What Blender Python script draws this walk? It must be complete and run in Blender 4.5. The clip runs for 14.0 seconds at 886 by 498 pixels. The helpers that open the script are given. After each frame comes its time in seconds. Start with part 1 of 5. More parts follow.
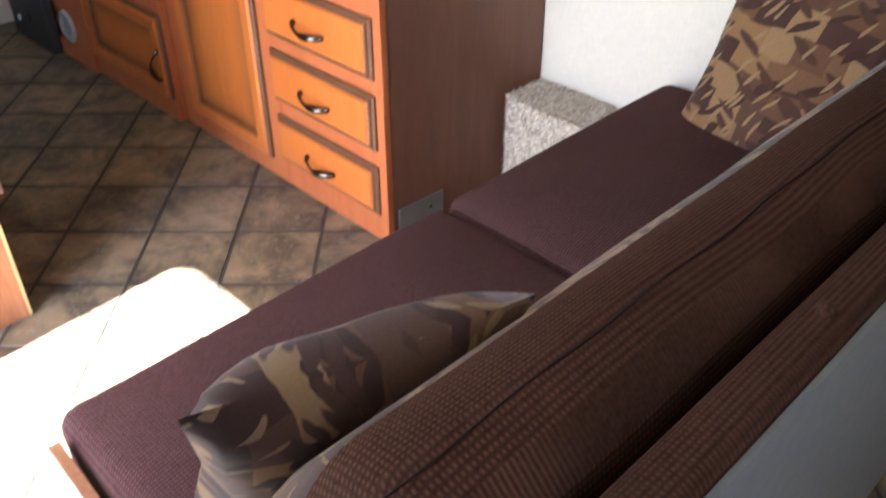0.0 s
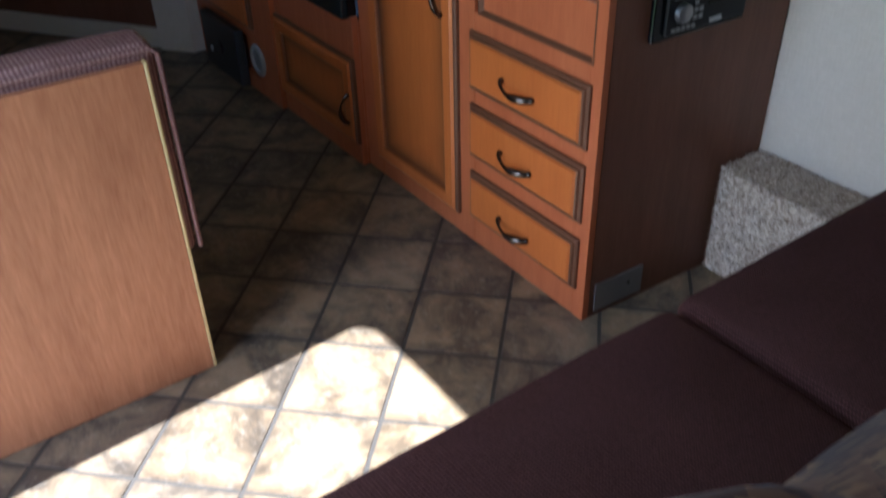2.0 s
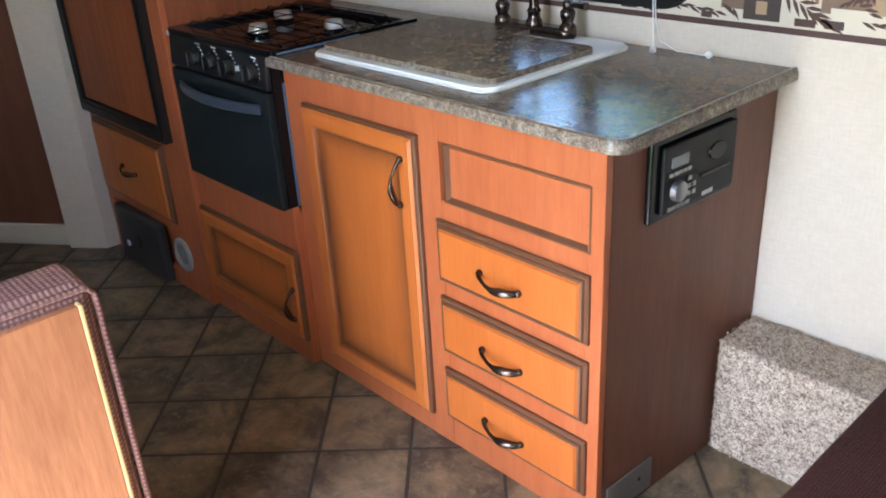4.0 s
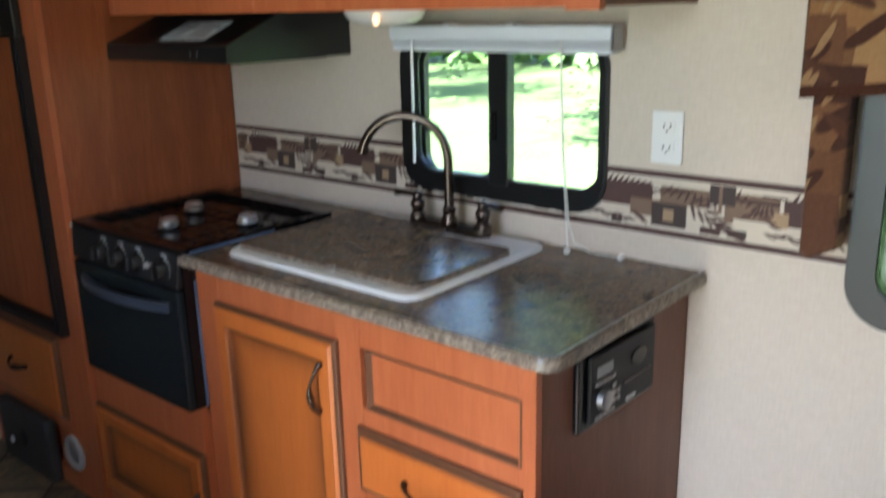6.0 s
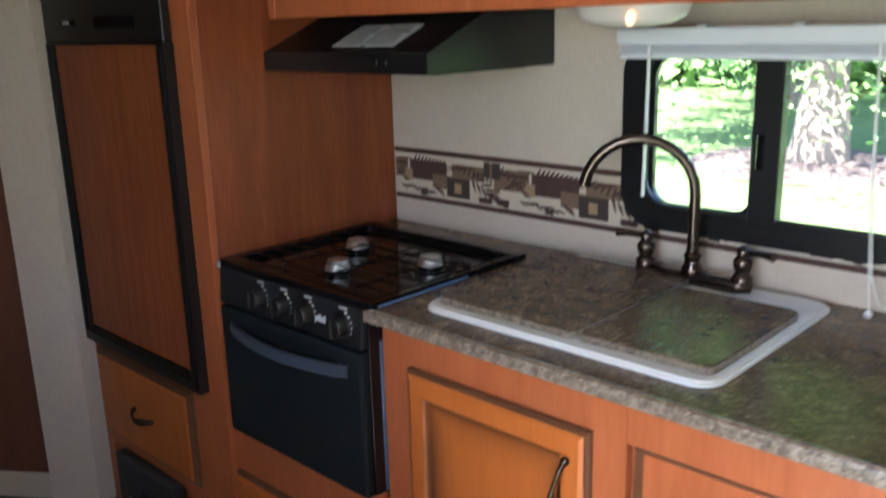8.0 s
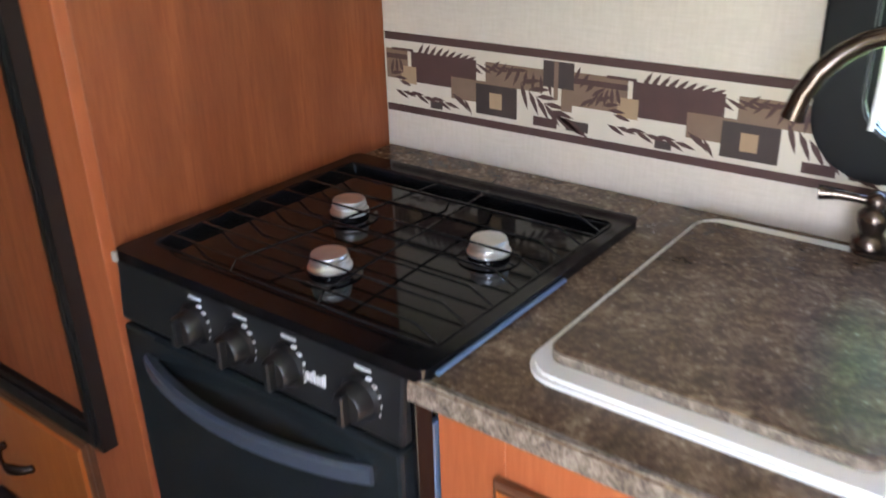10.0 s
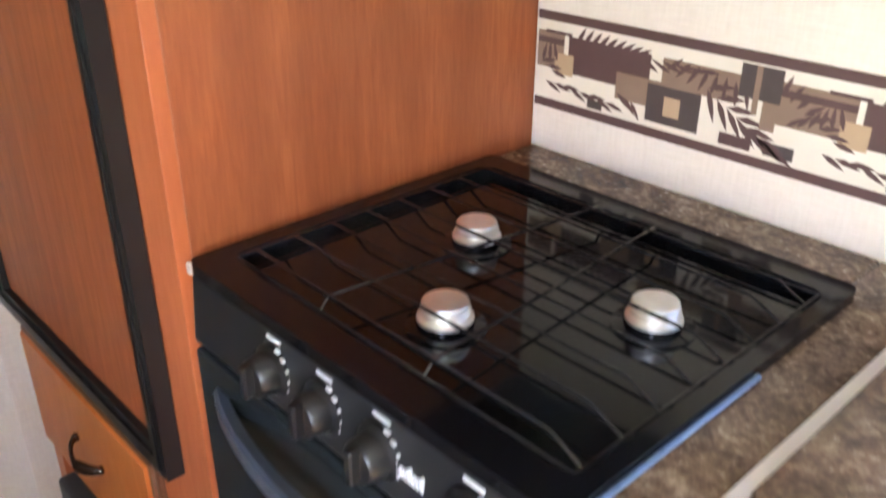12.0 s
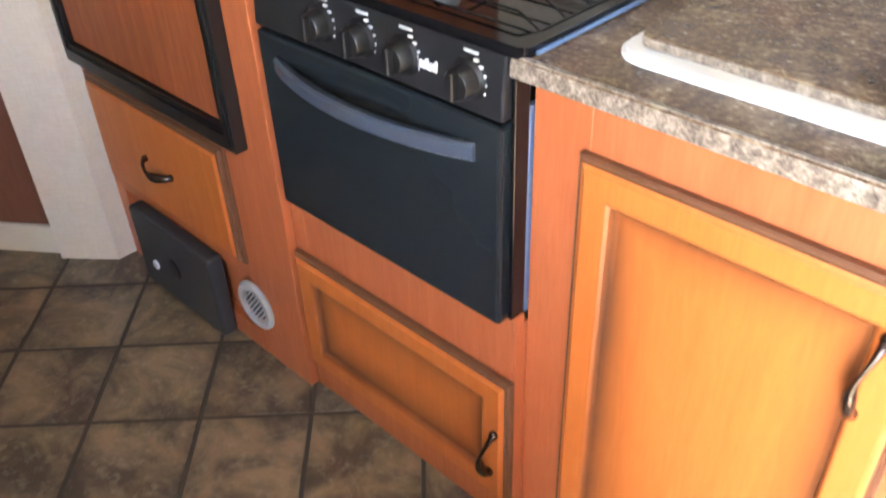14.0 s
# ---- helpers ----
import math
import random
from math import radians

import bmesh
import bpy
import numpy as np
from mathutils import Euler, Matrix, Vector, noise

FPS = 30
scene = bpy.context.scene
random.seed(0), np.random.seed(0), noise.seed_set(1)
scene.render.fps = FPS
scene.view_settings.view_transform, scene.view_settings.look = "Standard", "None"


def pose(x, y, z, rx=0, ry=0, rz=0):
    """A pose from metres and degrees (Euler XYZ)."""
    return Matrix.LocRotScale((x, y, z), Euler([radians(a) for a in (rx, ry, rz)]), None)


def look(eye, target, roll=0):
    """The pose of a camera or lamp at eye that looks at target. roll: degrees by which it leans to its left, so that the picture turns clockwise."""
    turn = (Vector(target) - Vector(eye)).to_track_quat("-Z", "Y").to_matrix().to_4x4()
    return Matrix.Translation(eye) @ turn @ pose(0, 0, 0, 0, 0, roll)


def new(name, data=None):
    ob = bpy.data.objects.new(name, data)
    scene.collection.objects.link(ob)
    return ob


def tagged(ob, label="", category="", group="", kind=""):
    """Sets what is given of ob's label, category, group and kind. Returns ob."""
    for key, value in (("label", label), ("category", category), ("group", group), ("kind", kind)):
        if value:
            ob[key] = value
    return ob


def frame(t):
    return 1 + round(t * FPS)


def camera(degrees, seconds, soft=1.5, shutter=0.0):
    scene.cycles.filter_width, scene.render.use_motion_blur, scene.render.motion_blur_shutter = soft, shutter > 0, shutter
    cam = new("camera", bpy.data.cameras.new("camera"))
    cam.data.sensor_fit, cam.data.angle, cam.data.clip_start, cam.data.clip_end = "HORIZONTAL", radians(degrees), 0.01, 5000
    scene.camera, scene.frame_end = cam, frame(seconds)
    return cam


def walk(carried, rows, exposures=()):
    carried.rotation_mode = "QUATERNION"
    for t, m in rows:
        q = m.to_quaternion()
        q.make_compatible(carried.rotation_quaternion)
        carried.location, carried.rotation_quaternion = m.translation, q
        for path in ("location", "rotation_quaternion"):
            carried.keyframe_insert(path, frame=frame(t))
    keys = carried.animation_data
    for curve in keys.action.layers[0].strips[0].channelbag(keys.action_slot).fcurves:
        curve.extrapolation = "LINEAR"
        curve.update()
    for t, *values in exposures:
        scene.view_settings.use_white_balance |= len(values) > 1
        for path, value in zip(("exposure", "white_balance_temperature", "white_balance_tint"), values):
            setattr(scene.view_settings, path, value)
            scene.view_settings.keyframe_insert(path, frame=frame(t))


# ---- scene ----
cam = camera(54.6, 14.0, 1.8, 0.5)
PATH = [
    (0, (2.996, -1.786, 1.356), (1.851, -0.649, 0.175), 0.0),
    (0.5, (2.959, -1.787, 1.325), (1.828, -0.773, 0.024), 0.5),
    (1, (2.896, -1.794, 1.338), (1.692, -0.876, 0.031), -0.4),
    (1.5, (2.807, -1.788, 1.353), (1.543, -0.894, 0.087), -0.8),
    (2, (2.742, -1.785, 1.384), (1.387, -0.86, 0.241), -1.6),
    (2.5, (2.641, -1.777, 1.396), (1.251, -0.718, 0.424), -1.4),
    (3, (2.569, -1.77, 1.392), (1.204, -0.622, 0.487), -2.7),
    (5.5, (2.3, -1.701, 1.416), (1.002, -0.369, 0.679), -1.5),
    (6, (2.342, -1.727, 1.493), (1.099, -0.261, 0.943), -1.4),
    (6.5, (2.32, -1.724, 1.536), (1.038, -0.228, 1.192), -1.7),
    (7, (2.225, -1.675, 1.545), (0.88, -0.221, 1.27), -1.3),
    (7.5, (2.006, -1.666, 1.519), (0.604, -0.273, 1.214), -0.3),
    (8, (1.784, -1.66, 1.462), (0.439, -0.269, 0.952), -1.6),
    (10.5, (0.912, -1.021, 1.405), (-0.201, 0.406, 0.553), -1.8),
    (11, (0.825, -0.92, 1.399), (-0.393, 0.402, 0.522), -0.5),
    (11.5, (0.811, -0.914, 1.395), (-0.514, 0.306, 0.527), -0.5),
    (12, (0.847, -0.988, 1.384), (-0.454, 0.232, 0.478), 0.2),
    (12.5, (0.914, -1.099, 1.366), (-0.257, 0.121, 0.298), -1.3),
    (13, (0.965, -1.181, 1.362), (-0.166, 0.036, 0.248), -1.6),
    (13.5, (1.061, -1.26, 1.346), (-0.092, -0.09, 0.206), -2.2),
    (14, (1.156, -1.34, 1.34), (0.013, -0.209, 0.15), -2.3),
]
EXPOSURES = [(0, 4.02, 5700, 13), (0.5, 4.07, 5450, 11), (1.0, 3.22, 5250, 10), (1.5, 2.52, 5000, 9), (2.0, 2.32, 5050, 10), (2.5, 3.17, 5350, 12), (3.0, 3.87, 5550, 12), (5.5, 3.77, 5750, 14), (6.0, 3.27, 5850, 15), (6.5, 2.99, 5950, 17), (7.5, 2.89, 5900, 17), (8.0, 3.44, 5900, 17), (10.5, 4.62, 6200, 20), (11.0, 4.87, 6300, 21), (11.5, 5.27, 6300, 21), (12.5, 5.44, 6200, 20), (13.0, 5.19, 6200, 19), (13.5, 5.49, 6200, 18), (14.0, 5.49, 6200, 18)]
walk(cam, [(t, look(eye, target, roll)) for t, eye, target, roll in PATH], EXPOSURES)

# ---- world, sun, stand-in lamps at openings ----
SUN_WAY = Vector((-0.0565, 1.0, -1.36)).normalized()
world = bpy.data.worlds.new("sky")
scene.world = world
world.use_nodes = True
wn = world.node_tree
sky = wn.nodes.new("ShaderNodeTexSky")
sky.sky_type, sky.sun_disc = "NISHITA", False
sky.sun_elevation, sky.sun_rotation = math.asin(-SUN_WAY.z), math.atan2(-SUN_WAY.x, -SUN_WAY.y)
wn.links.new(sky.outputs[0], wn.nodes["Background"].inputs[0])
wn.nodes["Background"].inputs[1].default_value = 0.14
sun = new("sun", bpy.data.lights.new("sun", "SUN"))
sun.data.energy, sun.data.angle, sun.data.color = 7.2, radians(0.5), (1.0, 0.95, 0.87)
sun.matrix_basis = look((0, 0, 0), SUN_WAY)


def opening_light(x, y, z, way, w, h, watts, colour=(0.92, 0.97, 1.0)):
    """An added area lamp that stands in for daylight through an opening."""
    lamp = new("added_daylight", bpy.data.lights.new("added_daylight", "AREA"))
    d = lamp.data
    d.shape, d.size, d.size_y, d.energy, d.color = "RECTANGLE", w, h, watts, colour
    lamp.matrix_basis = look((x, y, z), (x + way[0], y + way[1], z + way[2]))


opening_light(1.68, -2.36, 1.0, (0, 1, 0), 0.64, 1.6, 1.85)
# extra lamp at an assumed, unseen window behind the sofa
opening_light(3.45, -2.36, 1.15, (0, 1, 0), 0.7, 0.4, 0.1)

# ---- materials ----


def material(name, rough=0.5, metal=0.0, spec=0.5):
    m = bpy.data.materials.new(name)
    m.use_nodes = True
    b = m.node_tree.nodes["Principled BSDF"]
    b.inputs["Roughness"].default_value = rough
    b.inputs["Metallic"].default_value = metal
    b.inputs["Specular IOR Level"].default_value = spec
    return m, m.node_tree, b


def node(nt, kind, **values):
    n = nt.nodes.new(kind)
    for key, v in values.items():
        if key in n.inputs:
            n.inputs[key].default_value = v
    return n


def place(nt, scale=(1, 1, 1), turn=(0, 0, 0)):
    g = nt.nodes.new("ShaderNodeNewGeometry")
    mp = nt.nodes.new("ShaderNodeMapping")
    mp.inputs["Scale"].default_value = scale
    mp.inputs["Rotation"].default_value = turn
    nt.links.new(g.outputs["Position"], mp.inputs["Vector"])
    return mp.outputs[0]


def noisy(nt, vec, scale, detail=4, rough=0.55, distortion=0.0):
    n = node(nt, "ShaderNodeTexNoise", Scale=scale, Detail=detail, Roughness=rough, Distortion=distortion)
    nt.links.new(vec, n.inputs["Vector"])
    return n.outputs["Fac"]


def ramp(nt, fac, stops, constant=False):
    r = nt.nodes.new("ShaderNodeValToRGB")
    if constant:
        r.color_ramp.interpolation = "CONSTANT"
    while len(r.color_ramp.elements) < len(stops):
        r.color_ramp.elements.new(0.5)
    for e, (p, c) in zip(r.color_ramp.elements, stops):
        e.position, e.color = p, (*c, 1)
    nt.links.new(fac, r.inputs[0])
    return r.outputs[0]


def mixed(nt, fac, a, b, mode="MIX"):
    n = nt.nodes.new("ShaderNodeMix")
    n.data_type, n.blend_type = "RGBA", mode
    for sock, v in ((n.inputs[0], fac), (n.inputs[6], a), (n.inputs[7], b)):
        if isinstance(v, (int, float)):
            sock.default_value = v
        elif isinstance(v, tuple):
            sock.default_value = (*v, 1)
        else:
            nt.links.new(v, sock)
    return n.outputs[2]


def bump(nt, bsdf, height, strength, distance=0.002):
    n = node(nt, "ShaderNodeBump", Strength=strength, Distance=distance)
    nt.links.new(height, n.inputs["Height"])
    nt.links.new(n.outputs[0], bsdf.inputs["Normal"])


def scaled(nt, fac, lo, hi):
    n = nt.nodes.new("ShaderNodeMapRange")
    n.inputs["To Min"].default_value, n.inputs["To Max"].default_value = lo, hi
    nt.links.new(fac, n.inputs[0])
    return n.outputs[0]


def wood(name, dark, light, grain, rough=0.38, along="z", glaze_shaded=False, figure=0.08):
    """Wood with grain along one axis; also brown glaze and recess shade painted where the mesh carries it."""
    m, nt, b = material(name, rough)
    sc = {"z": (9, 9, 0.9), "x": (0.9, 9, 9), "y": (9, 0.9, 9)}[along]
    v = place(nt, sc)
    big = noisy(nt, v, 1.6, 3, 0.5, 1.2)
    fine = noisy(nt, v, 16, 5, 0.65, 0.3)
    c = ramp(nt, big, [(0.25, dark), (0.75, light)])
    c = mixed(nt, ramp(nt, fine, [(0.34, (0.16, 0.16, 0.16)), (0.68, (0.80, 0.80, 0.80))]), c, grain, "MULTIPLY")
    wv = node(nt, "ShaderNodeTexWave", Scale=1.1, Distortion=7.0, Detail=3.0)
    wv.inputs["Detail Scale"].default_value = 0.8
    nt.links.new(place(nt, {"z": (6, 6, 0.7), "x": (0.7, 6, 6), "y": (6, 0.7, 6)}[along]), wv.inputs["Vector"])
    c = mixed(nt, ramp(nt, wv.outputs["Fac"], [(0.0, (figure, figure, figure)), (0.22, (0.0, 0.0, 0.0)), (1.0, (0.0, 0.0, 0.0))]), c, tuple(0.62 * q for q in dark))
    blot = noisy(nt, place(nt, (1, 1, 1)), 5, 3)
    c = mixed(nt, scaled(nt, blot, 0, 0.35), c, dark)
    if glaze_shaded:
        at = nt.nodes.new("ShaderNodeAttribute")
        at.attribute_name = "glaze_shade"
        dark_mask = nt.nodes.new("ShaderNodeMath")
        dark_mask.operation = "MULTIPLY"
        nt.links.new(at.outputs["Fac"], dark_mask.inputs[0])
        nt.links.new(scaled(nt, blot, 0.55, 1.25), dark_mask.inputs[1])
        c = mixed(nt, dark_mask.outputs[0], c, (0.105, 0.036, 0.014))
    nt.links.new(c, b.inputs["Base Color"])
    nt.links.new(scaled(nt, fine, rough - 0.06, rough + 0.1), b.inputs["Roughness"])
    bump(nt, b, fine, 0.08, 0.001)
    return m


def plain(name, colour, rough=0.5, metal=0.0, spec=0.5, vary=0.12, scale=30, bumpy=0.03):
    m, nt, b = material(name, rough, metal, spec)
    f = noisy(nt, place(nt), scale, 4)
    nt.links.new(mixed(nt, f, tuple(c * (1 - vary) for c in colour), tuple(min(1, c * (1 + vary)) for c in colour)), b.inputs["Base Color"])
    nt.links.new(scaled(nt, f, max(0.02, rough - 0.06), rough + 0.06), b.inputs["Roughness"])
    bump(nt, b, f, bumpy, 0.001)
    return m


def weave(name, dark, light, pitch=0.0055, patch=(0.25, 0.75)):
    """Coarse basket-weave upholstery."""
    m, nt, b = material(name, 0.95, 0, 0.05)
    v = place(nt)
    rot = place(nt, (1, 1, 1), (0.0, 0.0, 0.0))
    sx = nt.nodes.new("ShaderNodeSeparateXYZ")
    nt.links.new(rot, sx.inputs[0])

    def rib(o):
        s = nt.nodes.new("ShaderNodeMath")
        s.operation = "MULTIPLY"
        nt.links.new(o, s.inputs[0])
        s.inputs[1].default_value = 2 * math.pi / pitch
        w = nt.nodes.new("ShaderNodeMath")
        w.operation = "SINE"
        nt.links.new(s.outputs[0], w.inputs[0])
        h = nt.nodes.new("ShaderNodeMath")
        h.operation = "MULTIPLY_ADD"
        nt.links.new(w.outputs[0], h.inputs[0])
        h.inputs[1].default_value, h.inputs[2].default_value = 0.5, 0.5
        return h.outputs[0]

    xz = nt.nodes.new("ShaderNodeMath")
    xz.operation = "ADD"
    nt.links.new(sx.outputs["X"], xz.inputs[0])
    nt.links.new(sx.outputs["Z"], xz.inputs[1])
    p = nt.nodes.new("ShaderNodeMath")
    p.operation = "MULTIPLY"
    nt.links.new(rib(sx.outputs["Y"]), p.inputs[0])
    nt.links.new(rib(xz.outputs[0]), p.inputs[1])
    q = nt.nodes.new("ShaderNodeMath")
    q.operation = "MULTIPLY"
    nt.links.new(p.outputs[0], q.inputs[0])
    q.inputs[1].default_value = 1.0
    n = noisy(nt, v, 160, 3)
    broad = noisy(nt, v, 6, 3)
    f = mixed(nt, 0.5, q.outputs[0], n)
    c = ramp(nt, f, [(0.15, dark), (0.7, light)])
    c = mixed(nt, scaled(nt, broad, 0.0, 0.5), c, tuple(x * 0.6 for x in dark), "MIX")
    nt.links.new(c, b.inputs["Base Color"])
    b.inputs["Sheen Weight"].default_value = 0.0
    b.inputs["Sheen Roughness"].default_value = 0.6
    bump(nt, b, q.outputs[0], 0.6, 0.0015)
    return m


def leaf_print(name, size=1.0, turn=(0.0, 1.08, 0.0), shade_tone=0.62):
    """Printed cotton: tan, taupe and brown oblongs with dark and cream leaves."""
    m, nt, b = material(name, 0.9, 0, 0.2)
    v = place(nt, (size, size, size), turn)
    warp = nt.nodes.new("ShaderNodeTexNoise")
    warp.inputs["Scale"].default_value = 9
    nt.links.new(v, warp.inputs["Vector"])
    v = mixed(nt, 0.03, v, warp.outputs["Color"])

    def oblongs(w, h, shift):
        n = node(nt, "ShaderNodeTexBrick", Scale=1.0)
        n.offset, n.squash = shift, 1.0
        for key, val in (("Mortar Size", 0.0), ("Brick Width", w), ("Row Height", h), ("Bias", 0.0)):
            n.inputs[key].default_value = val
        n.inputs["Color1"].default_value, n.inputs["Color2"].default_value = (0, 0, 0, 1), (1, 1, 1, 1)
        nt.links.new(v, n.inputs["Vector"])
        return n.outputs["Color"]

    def leaves(turn2, scale, wide, share):
        mp = nt.nodes.new("ShaderNodeMapping")
        mp.vector_type = "TEXTURE"
        mp.inputs["Rotation"].default_value, mp.inputs["Scale"].default_value = (0, 0, turn2), (1.0, wide, 1.0)
        nt.links.new(v, mp.inputs["Vector"])
        n = nt.nodes.new("ShaderNodeTexVoronoi")
        n.voronoi_dimensions = "2D"
        n.inputs["Scale"].default_value = scale
        nt.links.new(mp.outputs[0], n.inputs["Vector"])
        s = nt.nodes.new("ShaderNodeSeparateColor")
        nt.links.new(n.outputs["Color"], s.inputs[0])
        inside = ramp(nt, n.outputs["Distance"], [(0, (1, 1, 1)), (0.40, (1, 1, 1)), (0.45, (0, 0, 0))])
        some = ramp(nt, s.outputs[0], [(0, (1, 1, 1)), (share, (0, 0, 0))], True)
        return mixed(nt, 1.0, inside, some, "MULTIPLY")

    c = ramp(nt, oblongs(0.125, 0.085, 0.37), [(0, (0.30, 0.185, 0.092)), (0.3, (0.085, 0.042, 0.033)), (0.45, (0.20, 0.112, 0.062)), (0.65, (0.36, 0.245, 0.135)), (0.85, (0.13, 0.068, 0.045))], True)
    over = oblongs(0.062, 0.048, 0.61)
    small = ramp(nt, over, [(0, (0.075, 0.036, 0.028)), (0.14, (0.33, 0.22, 0.12)), (0.27, (0.16, 0.085, 0.05))], True)
    c = mixed(nt, ramp(nt, over, [(0, (1, 1, 1)), (0.36, (0, 0, 0))], True), c, small)
    c = mixed(nt, leaves(0.7, 15, 0.30, 0.30), c, (0.070, 0.033, 0.026))
    c = mixed(nt, leaves(-0.5, 13, 0.26, 0.26), c, (0.10, 0.048, 0.034))
    c = mixed(nt, leaves(1.1, 21, 0.18, 0.16), c, (0.33, 0.235, 0.14))
    th = noisy(nt, v, 260, 2)
    c = mixed(nt, scaled(nt, th, 0, 0.5), c, (0.05, 0.03, 0.02), "SOFT_LIGHT")
    # a low value here puts shade into the cloth colour
    c = mixed(nt, 1.0, c, (shade_tone, shade_tone * 0.86, shade_tone * 0.72), "MULTIPLY")
    nt.links.new(c, b.inputs["Base Color"])
    b.inputs["Sheen Weight"].default_value = 0.1
    bump(nt, b, th, 0.25, 0.001)
    return m


def speckled(name, stops, rough, fine=90, coarse=9, gloss=0.5):
    m, nt, b = material(name, rough, 0, gloss)
    v = place(nt)
    a, f = noisy(nt, v, coarse, 5, 0.6, 0.8), noisy(nt, v, fine, 4, 0.7)
    t = mixed(nt, 0.5, a, f)
    nt.links.new(ramp(nt, t, stops), b.inputs["Base Color"])
    nt.links.new(scaled(nt, f, rough - 0.05, rough + 0.08), b.inputs["Roughness"])
    bump(nt, b, f, 0.06, 0.0006)
    return m


def tile_material():
    m, nt, b = material("slate_tile", 0.42, 0, 0.5)
    oi = nt.nodes.new("ShaderNodeObjectInfo")
    g = nt.nodes.new("ShaderNodeNewGeometry")
    sh = nt.nodes.new("ShaderNodeVectorMath")
    sh.operation = "MULTIPLY_ADD"
    comb = nt.nodes.new("ShaderNodeCombineXYZ")
    for i in range(3):
        nt.links.new(oi.outputs["Random"], comb.inputs[i])
    nt.links.new(comb.outputs[0], sh.inputs[0])
    sh.inputs[1].default_value = (17, 29, 11)
    nt.links.new(g.outputs["Position"], sh.inputs[2])
    v = sh.outputs[0]
    a, f = noisy(nt, v, 7, 6, 0.65, 0.6), noisy(nt, v, 45, 5, 0.7)
    base = ramp(nt, oi.outputs["Random"], [(0, (0.10, 0.074, 0.050)), (0.25, (0.20, 0.135, 0.075)), (0.5, (0.115, 0.098, 0.078)), (0.75, (0.25, 0.165, 0.085)), (1, (0.15, 0.11, 0.072))])
    c = mixed(nt, ramp(nt, a, [(0.38, (0, 0, 0)), (0.62, (1, 1, 1))]), mixed(nt, 0.72, base, (0.030, 0.024, 0.019)), mixed(nt, 0.35, base, (0.42, 0.29, 0.16)))
    c = mixed(nt, ramp(nt, f, [(0.52, (0, 0, 0)), (0.75, (0.6, 0.6, 0.6))]), c, (0.33, 0.28, 0.21))
    tc = nt.nodes.new("ShaderNodeTexCoord")
    ab = nt.nodes.new("ShaderNodeVectorMath")
    ab.operation = "ABSOLUTE"
    nt.links.new(tc.outputs["Object"], ab.inputs[0])
    sp = nt.nodes.new("ShaderNodeSeparateXYZ")
    nt.links.new(ab.outputs[0], sp.inputs[0])
    rim = nt.nodes.new("ShaderNodeMath")
    rim.operation = "SMOOTH_MAX"
    nt.links.new(sp.outputs["X"], rim.inputs[0])
    nt.links.new(sp.outputs["Y"], rim.inputs[1])
    rim.inputs[2].default_value = 0.03
    wob = nt.nodes.new("ShaderNodeMath")
    wob.operation = "MULTIPLY_ADD"
    nt.links.new(a, wob.inputs[0])
    wob.inputs[1].default_value = -0.075
    nt.links.new(rim.outputs[0], wob.inputs[2])
    worn = ramp(nt, scaled(nt, wob.outputs[0], 0.0, 8.0), [(0.34, (0, 0, 0)), (0.68, (0.5, 0.5, 0.5))])
    c = mixed(nt, worn, c, (0.030, 0.024, 0.018))
    nt.links.new(c, b.inputs["Base Color"])
    nt.links.new(scaled(nt, f, 0.33, 0.52), b.inputs["Roughness"])
    bump(nt, b, a, 0.25, 0.002)
    return m


def wallpaper():
    m, nt, b = material("linen_wallpaper", 0.75, 0, 0.3)
    v = place(nt)
    f, g2 = noisy(nt, place(nt, (30, 30, 5)), 6, 4), noisy(nt, place(nt, (5, 5, 30)), 6, 4)
    t = mixed(nt, 0.5, f, g2)
    c = ramp(nt, t, [(0.3, (0.585, 0.495, 0.395)), (0.7, (0.69, 0.60, 0.50))])
    blot = noisy(nt, v, 14, 4)
    c = mixed(nt, scaled(nt, blot, 0, 0.35), c, (0.50, 0.45, 0.37))
    nt.links.new(c, b.inputs["Base Color"])
    bump(nt, b, t, 0.12, 0.001)
    return m


def carpet_mat():
    m, nt, b = material("berber_carpet", 1.0, 0, 0.1)
    v = place(nt)
    f, g2 = noisy(nt, v, 190, 3, 0.7), noisy(nt, v, 60, 3)
    nt.links.new(ramp(nt, mixed(nt, 0.35, f, g2), [(0.36, (0.20, 0.135, 0.095)), (0.47, (0.46, 0.365, 0.28)), (0.6, (0.72, 0.62, 0.50))]), b.inputs["Base Color"])
    bump(nt, b, f, 1.0, 0.005)
    return m


M_CHERRY = wood("cherry_panel", (0.27, 0.068, 0.020), (0.44, 0.132, 0.044), (0.62, 0.50, 0.42), 0.42, figure=0.36)
M_FRAME = wood("maple_face_frame", (0.42, 0.113, 0.038), (0.52, 0.160, 0.058), (0.80, 0.70, 0.62), 0.38)
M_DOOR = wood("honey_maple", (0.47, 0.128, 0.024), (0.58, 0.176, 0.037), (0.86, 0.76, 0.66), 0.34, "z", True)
M_GLAZE = plain("brown_glaze", (0.13, 0.052, 0.024), 0.4, vary=0.3)
M_PANELWOOD = wood("end_panel_wood", (0.36, 0.140, 0.060), (0.52, 0.220, 0.10), (0.62, 0.50, 0.40), 0.5)
M_PALE_PLY = plain("pale_ply_edge", (0.52, 0.38, 0.16), 0.55)
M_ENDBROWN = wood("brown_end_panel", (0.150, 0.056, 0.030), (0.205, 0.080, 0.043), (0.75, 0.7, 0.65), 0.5)
